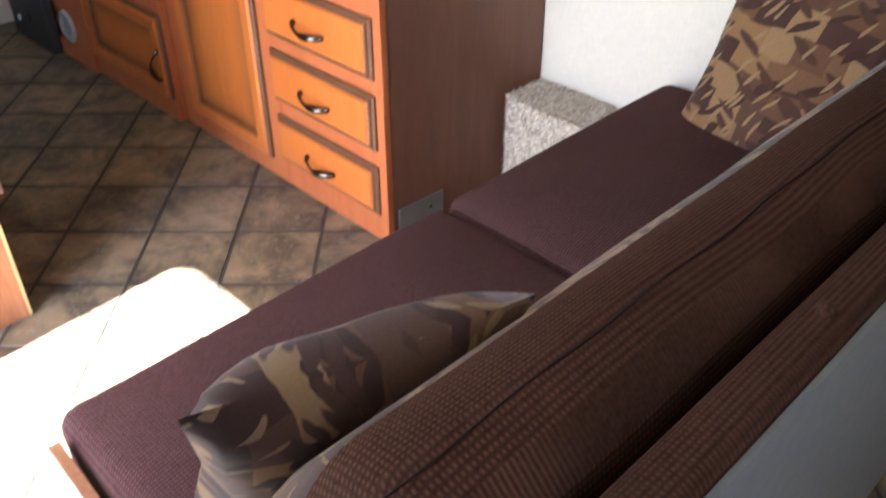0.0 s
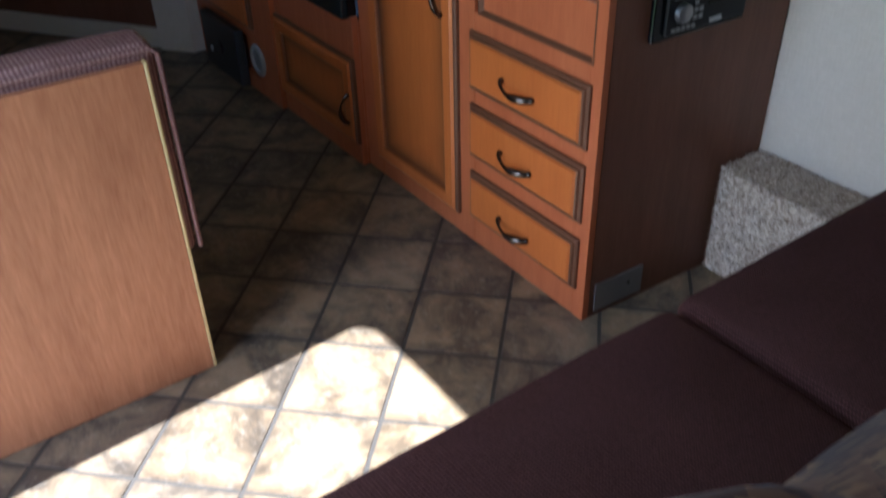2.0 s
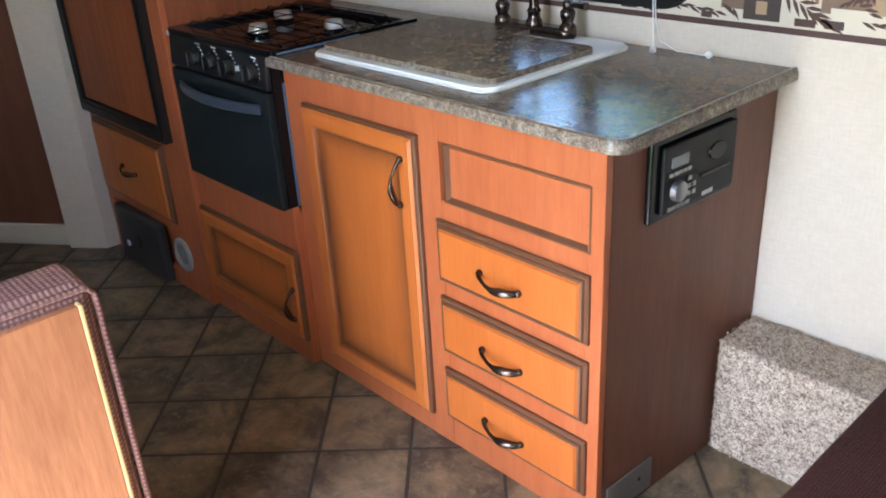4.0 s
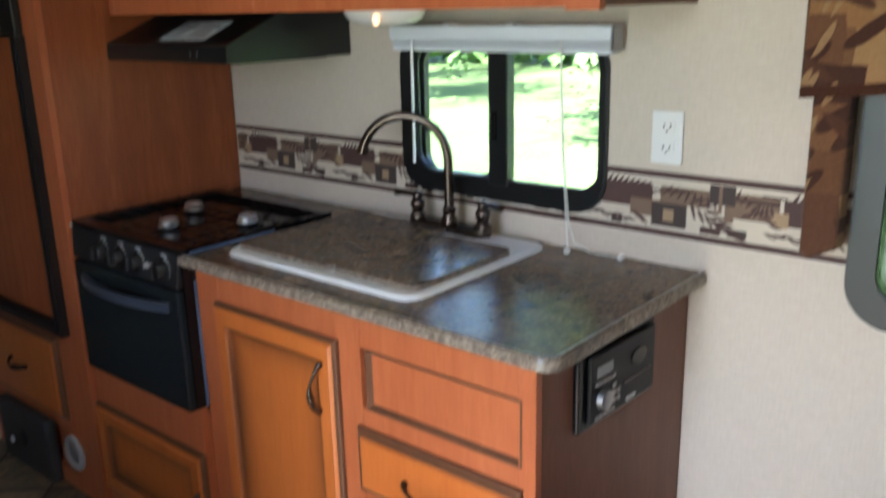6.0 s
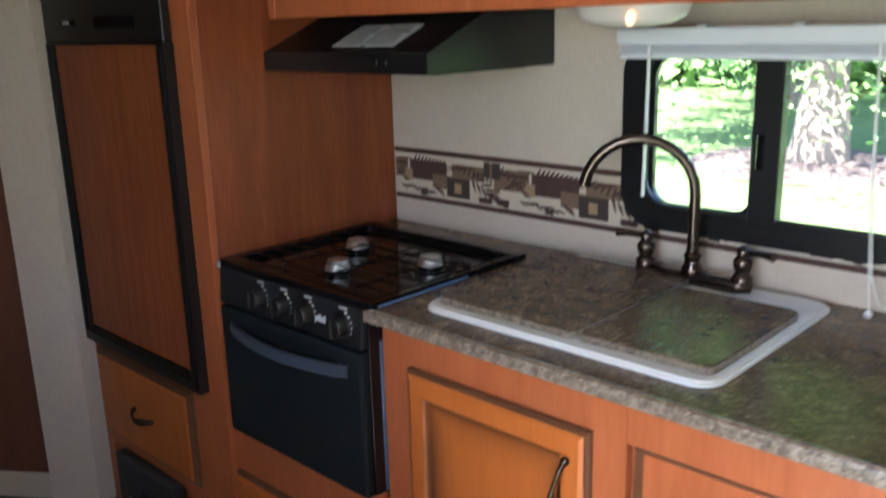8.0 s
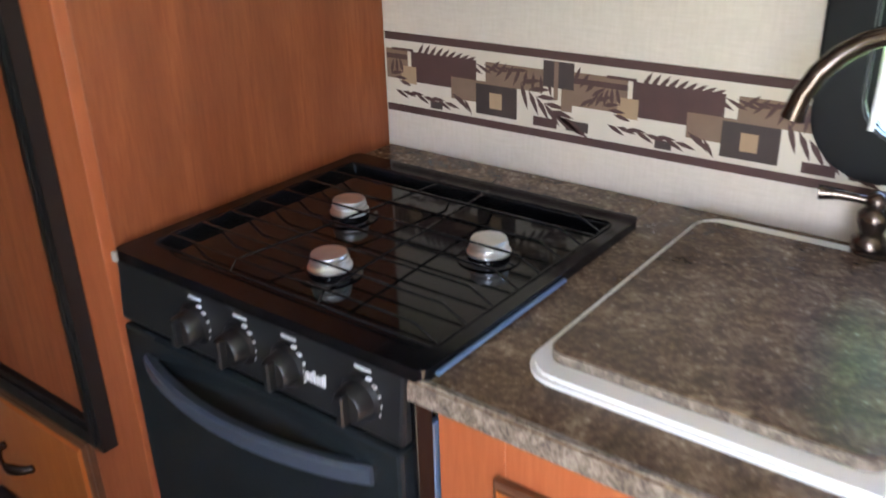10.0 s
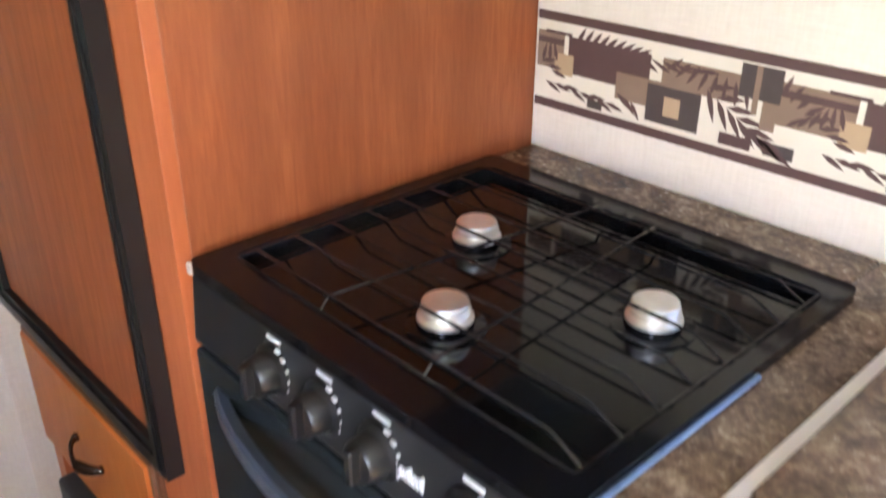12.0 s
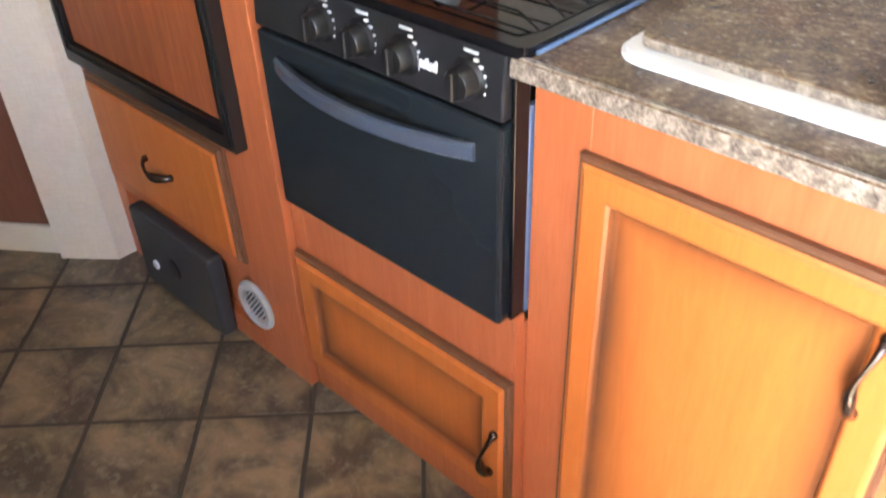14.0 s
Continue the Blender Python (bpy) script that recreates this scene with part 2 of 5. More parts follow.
M_COUNTER = speckled("laminate_top", [(0.34, (0.040, 0.025, 0.016)), (0.46, (0.095, 0.058, 0.035)), (0.54, (0.16, 0.105, 0.064)), (0.64, (0.30, 0.215, 0.135))], 0.24, 110, 24, 0.36)
M_EDGE = speckled("laminate_edge", [(0.36, (0.05, 0.036, 0.027)), (0.48, (0.16, 0.122, 0.092)), (0.62, (0.36, 0.30, 0.24))], 0.28, 210, 60)
M_BLACK = plain("black_enamel", (0.005, 0.005, 0.006), 0.10, spec=0.24, vary=0.2)
M_BLACKGLASS = plain("black_oven_glass", (0.006, 0.007, 0.008), 0.07, spec=0.24, vary=0.1, bumpy=0.0)
M_OVENGLASS = plain("satin_oven_door", (0.013, 0.0165, 0.018), 0.22, spec=0.3, vary=0.12, scale=9, bumpy=0.0)
M_PANEL = plain("black_control_panel", (0.013, 0.0135, 0.0145), 0.34, vary=0.2)
M_BLACKPLASTIC = plain("black_plastic", (0.0075, 0.0078, 0.0085), 0.36, vary=0.2)
M_WIRE = plain("black_wire", (0.014, 0.014, 0.015), 0.15, 0.25)
M_ALU = plain("cast_aluminium", (0.86, 0.85, 0.84), 0.46, 1.0, scale=60)
M_CHROME = plain("chrome", (0.8, 0.8, 0.8), 0.12, 1.0)
M_BRONZE = plain("oiled_bronze", (0.10, 0.075, 0.060), 0.22, 0.9, vary=0.3)
M_WHITE = plain("white_plastic", (0.80, 0.79, 0.76), 0.3, vary=0.03)
M_CREAM = plain("cream_vinyl", (0.55, 0.51, 0.45), 0.4, vary=0.05)
# vent grey darkened further, so the shadow it stands in is in the colour
M_VENT = plain("shaded_grey_vent", (0.36, 0.35, 0.34), 0.5, vary=0.2)
M_SHEET = plain("grey_label", (0.62, 0.62, 0.62), 0.6, vary=0.1)
M_BLIND = plain("white_blind", (0.74, 0.77, 0.80), 0.35, vary=0.04)
M_RADIO = plain("radio_black", (0.006, 0.006, 0.0065), 0.42, spec=0.22, vary=0.2)
M_FILM = plain("blue_film", (0.085, 0.135, 0.22), 0.3)
M_GREYCLOTH = plain("grey_backing_cloth", (0.22, 0.21, 0.20), 0.95, spec=0.1, vary=0.12, scale=40, bumpy=0.2)
M_SOFA = weave("brown_weave", (0.033, 0.013, 0.008), (0.122, 0.053, 0.033), 0.0070)
M_SOFASEAT = weave("plum_brown_weave", (0.046, 0.019, 0.017), (0.145, 0.066, 0.057), 0.0060)
M_DINWEAVE = weave("rust_weave", (0.13, 0.060, 0.052), (0.46, 0.27, 0.235), 0.009)
# one cloth at three brightnesses; the pillows' shade is painted into the darker copies
M_PRINT = leaf_print("leaf_print_shaded", 1.0, (0.35, 1.08, 0.5), 0.66)
M_PRINT2 = leaf_print("leaf_print_valance", 0.6, (-1.5708, 0.0, 0.0), 0.95)
M_PRINT3 = leaf_print("leaf_print_upright", 0.9, (-1.08, 0.0, 0.14), 0.8)
M_CARPET = carpet_mat()
M_WALL = wallpaper()
M_TILE = tile_material()
M_GROUT = plain("dark_grout", (0.050, 0.042, 0.034), 0.7)
M_CEIL = plain("white_ceiling", (0.74, 0.73, 0.70), 0.7, vary=0.03)
M_BORD_CREAM = plain("border_cream", (0.60, 0.525, 0.42), 0.7, vary=0.06)
M_BORD_BROWN = plain("border_brown", (0.075, 0.036, 0.030), 0.7, vary=0.2)
M_BORD_DARK = plain("border_dark", (0.055, 0.037, 0.031), 0.7, vary=0.2)
M_BORD_TAUPE = plain("border_taupe", (0.19, 0.120, 0.076), 0.7, vary=0.15)
M_BORD_TAN = plain("border_tan", (0.36, 0.24, 0.135), 0.7, vary=0.1)
M_GREY = plain("grey_marking", (0.55, 0.56, 0.58), 0.5)
M_LCD = plain("grey_display", (0.22, 0.24, 0.25), 0.2)
M_STEEL = plain("brushed_plate", (0.32, 0.32, 0.33), 0.35, 0.9)
M_MULCH = plain("dark_mulch", (0.05, 0.035, 0.028), 1.0, vary=0.5, scale=20)
M_BARK = plain("tree_bark", (0.14, 0.11, 0.085), 0.95, vary=0.4, scale=12, bumpy=0.8)

M_TINTED = bpy.data.materials.new("tinted_glass")
M_TINTED.use_nodes = True
_t = M_TINTED.node_tree
_clear, _gloss, _mix = _t.nodes.new("ShaderNodeBsdfTransparent"), _t.nodes.new("ShaderNodeBsdfGlossy"), _t.nodes.new("ShaderNodeMixShader")
_clear.inputs[0].default_value = (0.24, 0.26, 0.26, 1)
_gloss.inputs["Roughness"].default_value = 0.02
_t.links.new(_t.nodes.new("ShaderNodeFresnel").outputs[0], _mix.inputs[0])
_t.links.new(_clear.outputs[0], _mix.inputs[1])
_t.links.new(_gloss.outputs[0], _mix.inputs[2])
_t.links.new(_mix.outputs[0], _t.nodes["Material Output"].inputs[0])
M_GLASS, _nt, _b = material("window_glass", 0.0)
_b.inputs["Transmission Weight"].default_value = 1.0
_b.inputs["IOR"].default_value = 1.02
_b.inputs["Base Color"].default_value = (0.97, 0.99, 0.97, 1)

M_BULB, _nt, _b = material("lit_bulb", 0.4)
_b.inputs["Emission Color"].default_value = (1.0, 0.50, 0.18, 1)
_b.inputs["Emission Strength"].default_value = 0.22
M_LENS, _nt, _b = material("frosted_lens", 0.25)
_b.inputs["Base Color"].default_value = (0.86, 0.85, 0.82, 1)
_b.inputs["Transmission Weight"].default_value = 0.12


def grass_mat():
    m, nt, b = material("lawn", 0.9, 0, 0.1)
    v = place(nt)
    a, f = noisy(nt, v, 0.5, 4), noisy(nt, v, 14, 4)
    c = ramp(nt, mixed(nt, 0.5, a, f), [(0.3, (0.048, 0.088, 0.028)), (0.7, (0.105, 0.155, 0.060))])
    nt.links.new(c, b.inputs["Base Color"])
    bump(nt, b, f, 0.8, 0.05)
    return m


def leaf_mat(name, a, c2):
    m, nt, b = material(name, 0.6)
    g = nt.nodes.new("ShaderNodeNewGeometry")
    nt.links.new(ramp(nt, g.outputs["Random Per Island"], [(0, a), (1, c2)]), b.inputs["Base Color"])
    return m


M_GRASS = grass_mat()
M_LEAF = leaf_mat("leaves", (0.05, 0.12, 0.025), (0.13, 0.25, 0.06))

# ---- mesh helpers ----
ORIGIN = {}


def thing(name, base, label, category, group="", kind=""):
    ob = new(name)
    ob.location = base
    ORIGIN[ob] = Vector(base)
    return tagged(ob, label, category, group, kind)


def part(name, bm, mats, parent=None, label=""):
    bmesh.ops.recalc_face_normals(bm, faces=bm.faces)
    me = bpy.data.meshes.new(name)
    bm.to_mesh(me)
    bm.free()
    for m in (mats if isinstance(mats, (list, tuple)) else [mats]):
        me.materials.append(m)
    ob = new(name, me)
    ORIGIN[ob] = Vector((0, 0, 0))
    if parent:
        ob.parent = parent
        ob.location = -ORIGIN[parent]
    if label:
        ob["label"] = label
    return ob


def smooth(ob, angle=40):
    for p in ob.data.polygons:
        p.use_smooth = True
    ob.data.set_sharp_from_angle(angle=radians(angle))
    return ob


def structure(name, bm, mat, label, category):
    return tagged(part(name, bm, mat), label, category, kind="structure")


def box(x0, x1, y0, y1, z0, z1, bevel=0.0, seg=1, bm=None, mat=0):
    own = bmesh.new()
    bmesh.ops.create_cube(own, size=1)
    for v in own.verts:
        v.co = Vector((x0 + (v.co.x + 0.5) * (x1 - x0), y0 + (v.co.y + 0.5) * (y1 - y0), z0 + (v.co.z + 0.5) * (z1 - z0)))
    if bevel:
        bmesh.ops.bevel(own, geom=own.edges[:], offset=bevel, segments=seg, profile=0.5, affect="EDGES")
    for f in own.faces:
        f.material_index = mat
    if bm is None:
        return own
    return merge(bm, own)


def merge(bm, other):
    me = bpy.data.meshes.new("tmp")
    other.to_mesh(me)
    other.free()
    bm.from_mesh(me)
    bpy.data.meshes.remove(me)
    return bm


def turned(bm, m):
    bmesh.ops.transform(bm, matrix=m, verts=bm.verts)
    return bm


def tube(points, radius, sides=8, bm=None, flat=1.0):
    """A rod along points; radius may be a list."""
    bm = bm or bmesh.new()
    pts = [Vector(p) for p in points]
    rad = radius if isinstance(radius, (list, tuple)) else [radius] * len(pts)
    rings, ref = [], None
    for i, p in enumerate(pts):
        t = (pts[min(i + 1, len(pts) - 1)] - pts[max(i - 1, 0)]).normalized()
        if ref is None:
            ref = t.orthogonal().normalized()
        ref = (ref - t * ref.dot(t)).normalized()
        side = t.cross(ref)
        rings.append([bm.verts.new(p + rad[i] * (math.cos(a) * ref + flat * math.sin(a) * side)) for a in [2 * math.pi * k / sides for k in range(sides)]])
    for a, b in zip(rings, rings[1:]):
        for k in range(sides):
            bm.faces.new((a[k], a[(k + 1) % sides], b[(k + 1) % sides], b[k]))
    bm.faces.new(rings[0]), bm.faces.new(rings[-1])
    return bm


def lathe(profile, centre, sides=24, axis="z", bm=None):
    """A body of revolution; profile: (radius, height)."""
    bm = bm or bmesh.new()
    c = Vector(centre)
    rings = []
    for r, h in profile:
        ring = []
        for k in range(sides):
            a = 2 * math.pi * k / sides
            u, w = r * math.cos(a), r * math.sin(a)
            ring.append(bm.verts.new(c + (Vector((u, w, h)) if axis == "z" else Vector((u, -h, w)) if axis == "y" else Vector((h, u, w)))))
        rings.append(ring)
    for a, b in zip(rings, rings[1:]):
        for k in range(sides):
            bm.faces.new((a[k], a[(k + 1) % sides], b[(k + 1) % sides], b[k]))
    bm.faces.new(rings[0]), bm.faces.new(rings[-1])
    return bm


def round_rect(x0, x1, z0, z1, r, n=6):
    out = []
    for cx, cz, a0 in ((x1 - r, z1 - r, 0), (x0 + r, z1 - r, 90), (x0 + r, z0 + r, 180), (x1 - r, z0 + r, 270)):
        for k in range(n + 1):
            a = radians(a0 + 90 * k / n)
            out.append((cx + r * math.cos(a), cz + r * math.sin(a)))
    return out


def prism(outline, lo, hi, axis="z", bm=None, mat=0, bevel=0.0):
    """Extrudes a 2D outline between lo and hi along an axis."""
    own = bmesh.new()
    put = {"z": lambda a, b, c: (a, b, c), "y": lambda a, b, c: (a, c, b), "x": lambda a, b, c: (c, a, b)}[axis]
    va = [own.verts.new(put(a, b, lo)) for a, b in outline]
    vb = [own.verts.new(put(a, b, hi)) for a, b in outline]
    fa = own.faces.new(va)
    fb = own.faces.new(vb)
    n = len(va)
    for k in range(n):
        own.faces.new((va[k], va[(k + 1) % n], vb[(k + 1) % n], vb[k]))
    if bevel:
        rim = [e for f in (fa, fb) for e in f.edges]
        bmesh.ops.bevel(own, geom=rim, offset=bevel, segments=2, profile=0.5, affect="EDGES")
    for f in own.faces:
        f.material_index = mat
    if bm is None:
        return own
    return merge(bm, own)


def ring(outer, inner, lo, hi, axis="y", bm=None, mat=0):
    """A frame between two outlines of the same number of points."""
    bm = bm or bmesh.new()
    put = {"z": lambda a, b, c: (a, b, c), "y": lambda a, b, c: (a, c, b), "x": lambda a, b, c: (c, a, b)}[axis]
    loops = [[bm.verts.new(put(a, b, c)) for a, b in o] for o, c in ((outer, lo), (outer, hi), (inner, hi), (inner, lo))]
    n = len(outer)
    for i in range(4):
        a, b = loops[i], loops[(i + 1) % 4]
        for k in range(n):
            bm.faces.new((a[k], a[(k + 1) % n], b[(k + 1) % n], b[k])).material_index = mat
    return bm


def joinery(x0, x1, z0, z1, y, steps):
    """A door or drawer front that faces -y; steps: (inset, proud, material) from the back edge inwards."""
    bm = bmesh.new()
    lay = bm.verts.layers.float.new("glaze_shade")
    rings = []
    for inset, proud, *_ in steps:
        rings.append([bm.verts.new((px, y - proud, pz)) for px, pz in ((x0 + inset, z0 + inset), (x1 - inset, z0 + inset), (x1 - inset, z1 - inset), (x0 + inset, z1 - inset))])
    for (a, b), (_, _, mt, *_) in zip(zip(rings, rings[1:]), steps[1:]):
        for k in range(4):
            bm.faces.new((a[k], a[(k + 1) % 4], b[(k + 1) % 4], b[k])).material_index = mt
    bm.faces.new(rings[-1]).material_index = steps[-1][2]
    bm.faces.new(rings[0])
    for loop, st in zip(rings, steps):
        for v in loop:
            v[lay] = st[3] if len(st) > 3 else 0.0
    return bm


# fourth value: darkening at the panel edge, part rubbed glaze, part painted recess shade
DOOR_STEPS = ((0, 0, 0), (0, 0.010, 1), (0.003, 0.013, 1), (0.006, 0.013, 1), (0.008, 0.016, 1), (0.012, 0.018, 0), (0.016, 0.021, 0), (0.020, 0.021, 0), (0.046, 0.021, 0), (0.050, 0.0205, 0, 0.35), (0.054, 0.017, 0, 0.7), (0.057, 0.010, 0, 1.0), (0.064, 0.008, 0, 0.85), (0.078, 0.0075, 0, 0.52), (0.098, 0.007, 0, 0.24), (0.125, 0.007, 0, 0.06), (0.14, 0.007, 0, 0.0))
DRAWER_STEPS = ((0, 0, 0), (0, 0.007, 1), (0.004, 0.010, 1), (0.008, 0.010, 1), (0.011, 0.015, 1), (0.016, 0.016, 1), (0.021, 0.021, 0))


def handle(parent, x, y, z, length=0.112, upright=False):
    """A twisted bronze bow handle on a front that faces -y."""
    bm = bmesh.new()
    pts, rad = [], []
    n = 18
    for i in range(n + 1):
        s = i / n
        u = (s - 0.5) * length
        wave = 0.0065 * math.cos(math.pi * min(1.0, s / 0.6)) * (1 - 0.45 * s) - 0.001
        out = 0.004 + 0.024 * math.sin(math.pi * s) ** 0.6
        pts.append((x + wave, y - out, z - u) if upright else (x + u, y - out, z + wave))
        rad.append(0.0074 - 0.0034 * math.sin(math.pi * min(1.0, s / 0.6)) + 0.0028 * math.sin(math.pi * max(0.0, (s - 0.45) / 0.55)))
    tube(pts, rad, 8, bm, 0.8)
    for s in (0, n):
        p = pts[s]
        bmesh.ops.create_uvsphere(bm, u_segments=10, v_segments=6, radius=0.0085, matrix=Matrix.Translation((p[0], y - 0.004, p[2])))
    return smooth(part("handle", bm, M_BRONZE, parent, "dark bronze twisted handle"), 60)


def cushion(x0, x1, y0, y1, z0, z1, r, cuts=6, puff=0.01):
    """A soft rounded block with a slightly crowned top."""
    bm = box(x0, x1, y0, y1, z0, z1, r, 4)
    bmesh.ops.subdivide_edges(bm, edges=[e for e in bm.edges if e.calc_length() > 0.12], cuts=cuts, use_grid_fill=True)
    for v in bm.verts:
        a = (v.co.x - x0) / (x1 - x0) * 2 - 1
        b = (v.co.y - y0) / (y1 - y0) * 2 - 1
        if v.co.z > (z0 + z1) / 2:
            v.co.z += puff * (1 - a * a) * (1 - b ** 4)
        v.co += noise.noise_vector(v.co * 7) * 0.003
    return bm


# ---- structure ----
H, YS, XW, XE = 2.0, -2.35, -2.3, 4.4


def wall_with_holes(y0, y1, x0, x1, z0, z1, holes):
    """A wall along x, pieced round its openings (a, b, c, d = x0, x1, z0, z1)."""
    bm = bmesh.new()
    xs = sorted({x0, x1, *[h[0] for h in holes], *[h[1] for h in holes]})
    for a, b in zip(xs, xs[1:]):
        here = sorted([h for h in holes if h[0] <= a and h[1] >= b], key=lambda h: h[2])
        z = z0
        for h in here:
            if h[2] > z:
                box(a, b, y0, y1, z, h[2], bm=bm)
            z = h[3]
        if z < z1:
            box(a, b, y0, y1, z, z1, bm=bm)
    return bm


structure("floor", box(XW, XE, YS - 0.05, 0.05, -0.06, -0.0018), M_GROUT, "dark grout bed under the slate-look floor tiles", "floor")
structure("ceiling", box(XW, XE, YS - 0.05, 0.05, H, H + 0.06), M_CEIL, "plain white trailer ceiling", "ceiling")
structure("wall_north", wall_with_holes(0, 0.05, XW, XE, 0, H, [(0.775, 1.365, 1.035, 1.405), (1.945, 2.90, 0.90, 1.42)]), M_WALL, "beige linen wallpaper on the kitchen side wall", "wall")
DOOR = (1.322, 2.03, -0.03, 1.905)
# the second hole is an unseen window, added only to let light in
structure("wall_south", wall_with_holes(YS - 0.05, YS, XW, XE, 0, H, [(DOOR[0], DOOR[1], 0, DOOR[3]), (3.1, 3.8, 0.95, 1.36)]), M_WALL, "beige linen wallpaper on the entry side wall", "wall")
structure("wall_west", box(XW - 0.05, XW, YS, 0, 0, H), M_WALL, "beige wallpapered end wall", "wall")
structure("wall_east", box(XE, XE + 0.05, YS, 0, 0, H), M_WALL, "beige wallpapered end wall", "wall")
# rounded head of the entry door
fr = bmesh.new()
for cx, s in ((DOOR[0], 1), (DOOR[1], -1)):
    r = 0.085
    out = [(cx, DOOR[3])] + [(cx + s * (r - r * math.cos(a)), DOOR[3] - r + r * math.sin(a)) for a in [radians(90 - 15 * k) for k in range(7)]]
    prism(out, YS - 0.05, YS, "y", fr)
structure("door_1", fr, M_WHITE, "white rounded head of the open entry door frame", "door frame")

# ground outside and the trees on the lawn
g = bmesh.new()
bmesh.ops.create_grid(g, x_segments=2, y_segments=2, size=900, matrix=Matrix.Translation((0, 0, -0.85)))
structure("ground", g, M_GRASS, "sunlit mown lawn round the trailer", "lawn")

# ---- base cabinet ----


def skew(bm):
    """The cabinet end stands a little out of square."""
    for v in bm.verts:
        v.co.x += (v.co.y + 0.57) * 0.045
    return bm


CT = 0.918
FY = -0.57
cab = thing("base_cabinet", (1.07, -0.3, 0), "honey maple kitchen base cabinet with door and drawers", "cabinet")
ff = bmesh.new()
for a in ((0.552, 0.640, 0.0, CT - 0.0255), (1.055, 1.125, 0.0, CT - 0.0255), (1.530, 1.568, 0.0, CT - 0.0255)):
    box(a[0], a[1], FY, FY + 0.02, a[2], a[3], 0.001, bm=ff)
for a in ((0.640, 1.055, 0.0, 0.07), (0.640, 1.055, 0.80, CT - 0.0255), (1.125, 1.530, 0.0, 0.09), (1.125, 1.530, 0.225, 0.282), (1.125, 1.530, 0.425, 0.475), (1.125, 1.530, 0.615, 0.670), (1.125, 1.530, 0.805, CT - 0.0255)):
    box(a[0], a[1], FY + 0.0008, FY + 0.02, a[2], a[3], 0.001, bm=ff)
box(0.552, 1.55, FY + 0.021, FY + 0.03, 0.0, CT - 0.034, bm=ff)
part("face_frame", ff, M_FRAME, cab)
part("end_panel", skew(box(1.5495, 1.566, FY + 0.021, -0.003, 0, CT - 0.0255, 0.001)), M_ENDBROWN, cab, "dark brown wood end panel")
part("side_panel", box(0.552, 0.567, FY + 0.031, -0.003, 0, CT - 0.034), M_FRAME, cab)
part("false_panel", joinery(1.140, 1.538, 0.668, 0.806, FY + 0.012, ((0, 0, 0), (0, 0.0135, 1), (0.004, 0.0135, 1), (0.012, 0.004, 1), (0.013, 0.003, 0))), [M_FRAME, M_GLAZE], cab, "recessed false drawer panel")
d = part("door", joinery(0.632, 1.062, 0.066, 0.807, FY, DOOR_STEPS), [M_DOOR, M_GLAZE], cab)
handle(d, 1.018, FY - 0.021, 0.692, 0.112, True)
for z0, z1 in ((0.470, 0.624), (0.278, 0.429), (0.086, 0.231)):
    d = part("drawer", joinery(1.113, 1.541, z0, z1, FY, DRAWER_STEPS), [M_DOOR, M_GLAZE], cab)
    handle(d, 1.318, FY - 0.021, (z0 + z1) / 2 - 0.008)

# stove bay below and beside the range
bay = thing("range_cabinet", (0.28, -0.3, 0), "maple cabinet housing under the black range", "cabinet")
ff = bmesh.new()
RY = -0.596
box(0.004, 0.040, RY, RY + 0.02, 0, 0.50, 0.001, bm=ff)
box(0.545, 0.5515, RY, RY + 0.02, 0, 0.50, 0.001, bm=ff)
box(0.040, 0.545, RY + 0.0008, RY + 0.02, 0.35, 0.50, 0.001, bm=ff)
box(0.040, 0.545, RY + 0.0008, RY + 0.02, 0.0, 0.09, 0.001, bm=ff)
box(0.004, 0.551, RY + 0.021, RY + 0.03, 0.0, 0.48, bm=ff)
part("face_frame", ff, M_FRAME, bay)
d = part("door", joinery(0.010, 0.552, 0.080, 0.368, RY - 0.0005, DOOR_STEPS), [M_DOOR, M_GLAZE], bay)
handle(d, 0.524, RY - 0.021, 0.200, 0.10, True)

# ---- worktop ----
top = thing("worktop", (1.09, -0.3, CT), "speckled brown granite-look laminate worktop", "worktop")
X0, X1, YF = 0.548, 1.628, -0.612
r = 0.035
outl = [(X0, 0.0 - 0.003), (X0, YF)] + [(X1 - r + r * math.sin(a), YF + r - r * math.cos(a)) for a in [radians(15 * k) for k in range(7)]] + [(X1, -0.003)]
part("slab", prism(outl, CT - 0.0245, CT, "z", bevel=0.004), M_COUNTER, top)
lip = [(X0 - 0.001, YF - 0.002)] + [(X1 - r + (r + 0.003) * math.sin(a), YF + r - (r + 0.003) * math.cos(a)) for a in [radians(15 * k) for k in range(7)]] + [(X1 + 0.003, -0.003)]
lin = [(X0 - 0.001, YF + 0.010)] + [(X1 - r + (r - 0.010) * math.sin(a), YF + r - (r - 0.010) * math.cos(a)) for a in [radians(15 * k) for k in range(7)]] + [(X1 - 0.010, -0.003)]
e = bmesh.new()
prof = ((0, CT - 0.025), (0, CT - 0.010), (0.15, CT - 0.004), (0.4, CT + 0.0015), (0.75, CT + 0.002), (1, CT + 0.0005), (1, CT - 0.025))
loops = [[e.verts.new((a[0] + (b[0] - a[0]) * s, a[1] + (b[1] - a[1]) * s, z)) for a, b in zip(lip, lin)] for s, z in prof]
for i in range(len(loops)):
    a, b = loops[i], loops[(i + 1) % len(loops)]
    for k in range(len(a) - 1):
        e.faces.new((a[k], a[k + 1], b[k + 1], b[k]))
for k in (0, -1):
    e.faces.new([l[k] for l in loops])
smooth(part("edge_band", e, M_EDGE, top, "pale speckled front edge"), 50)
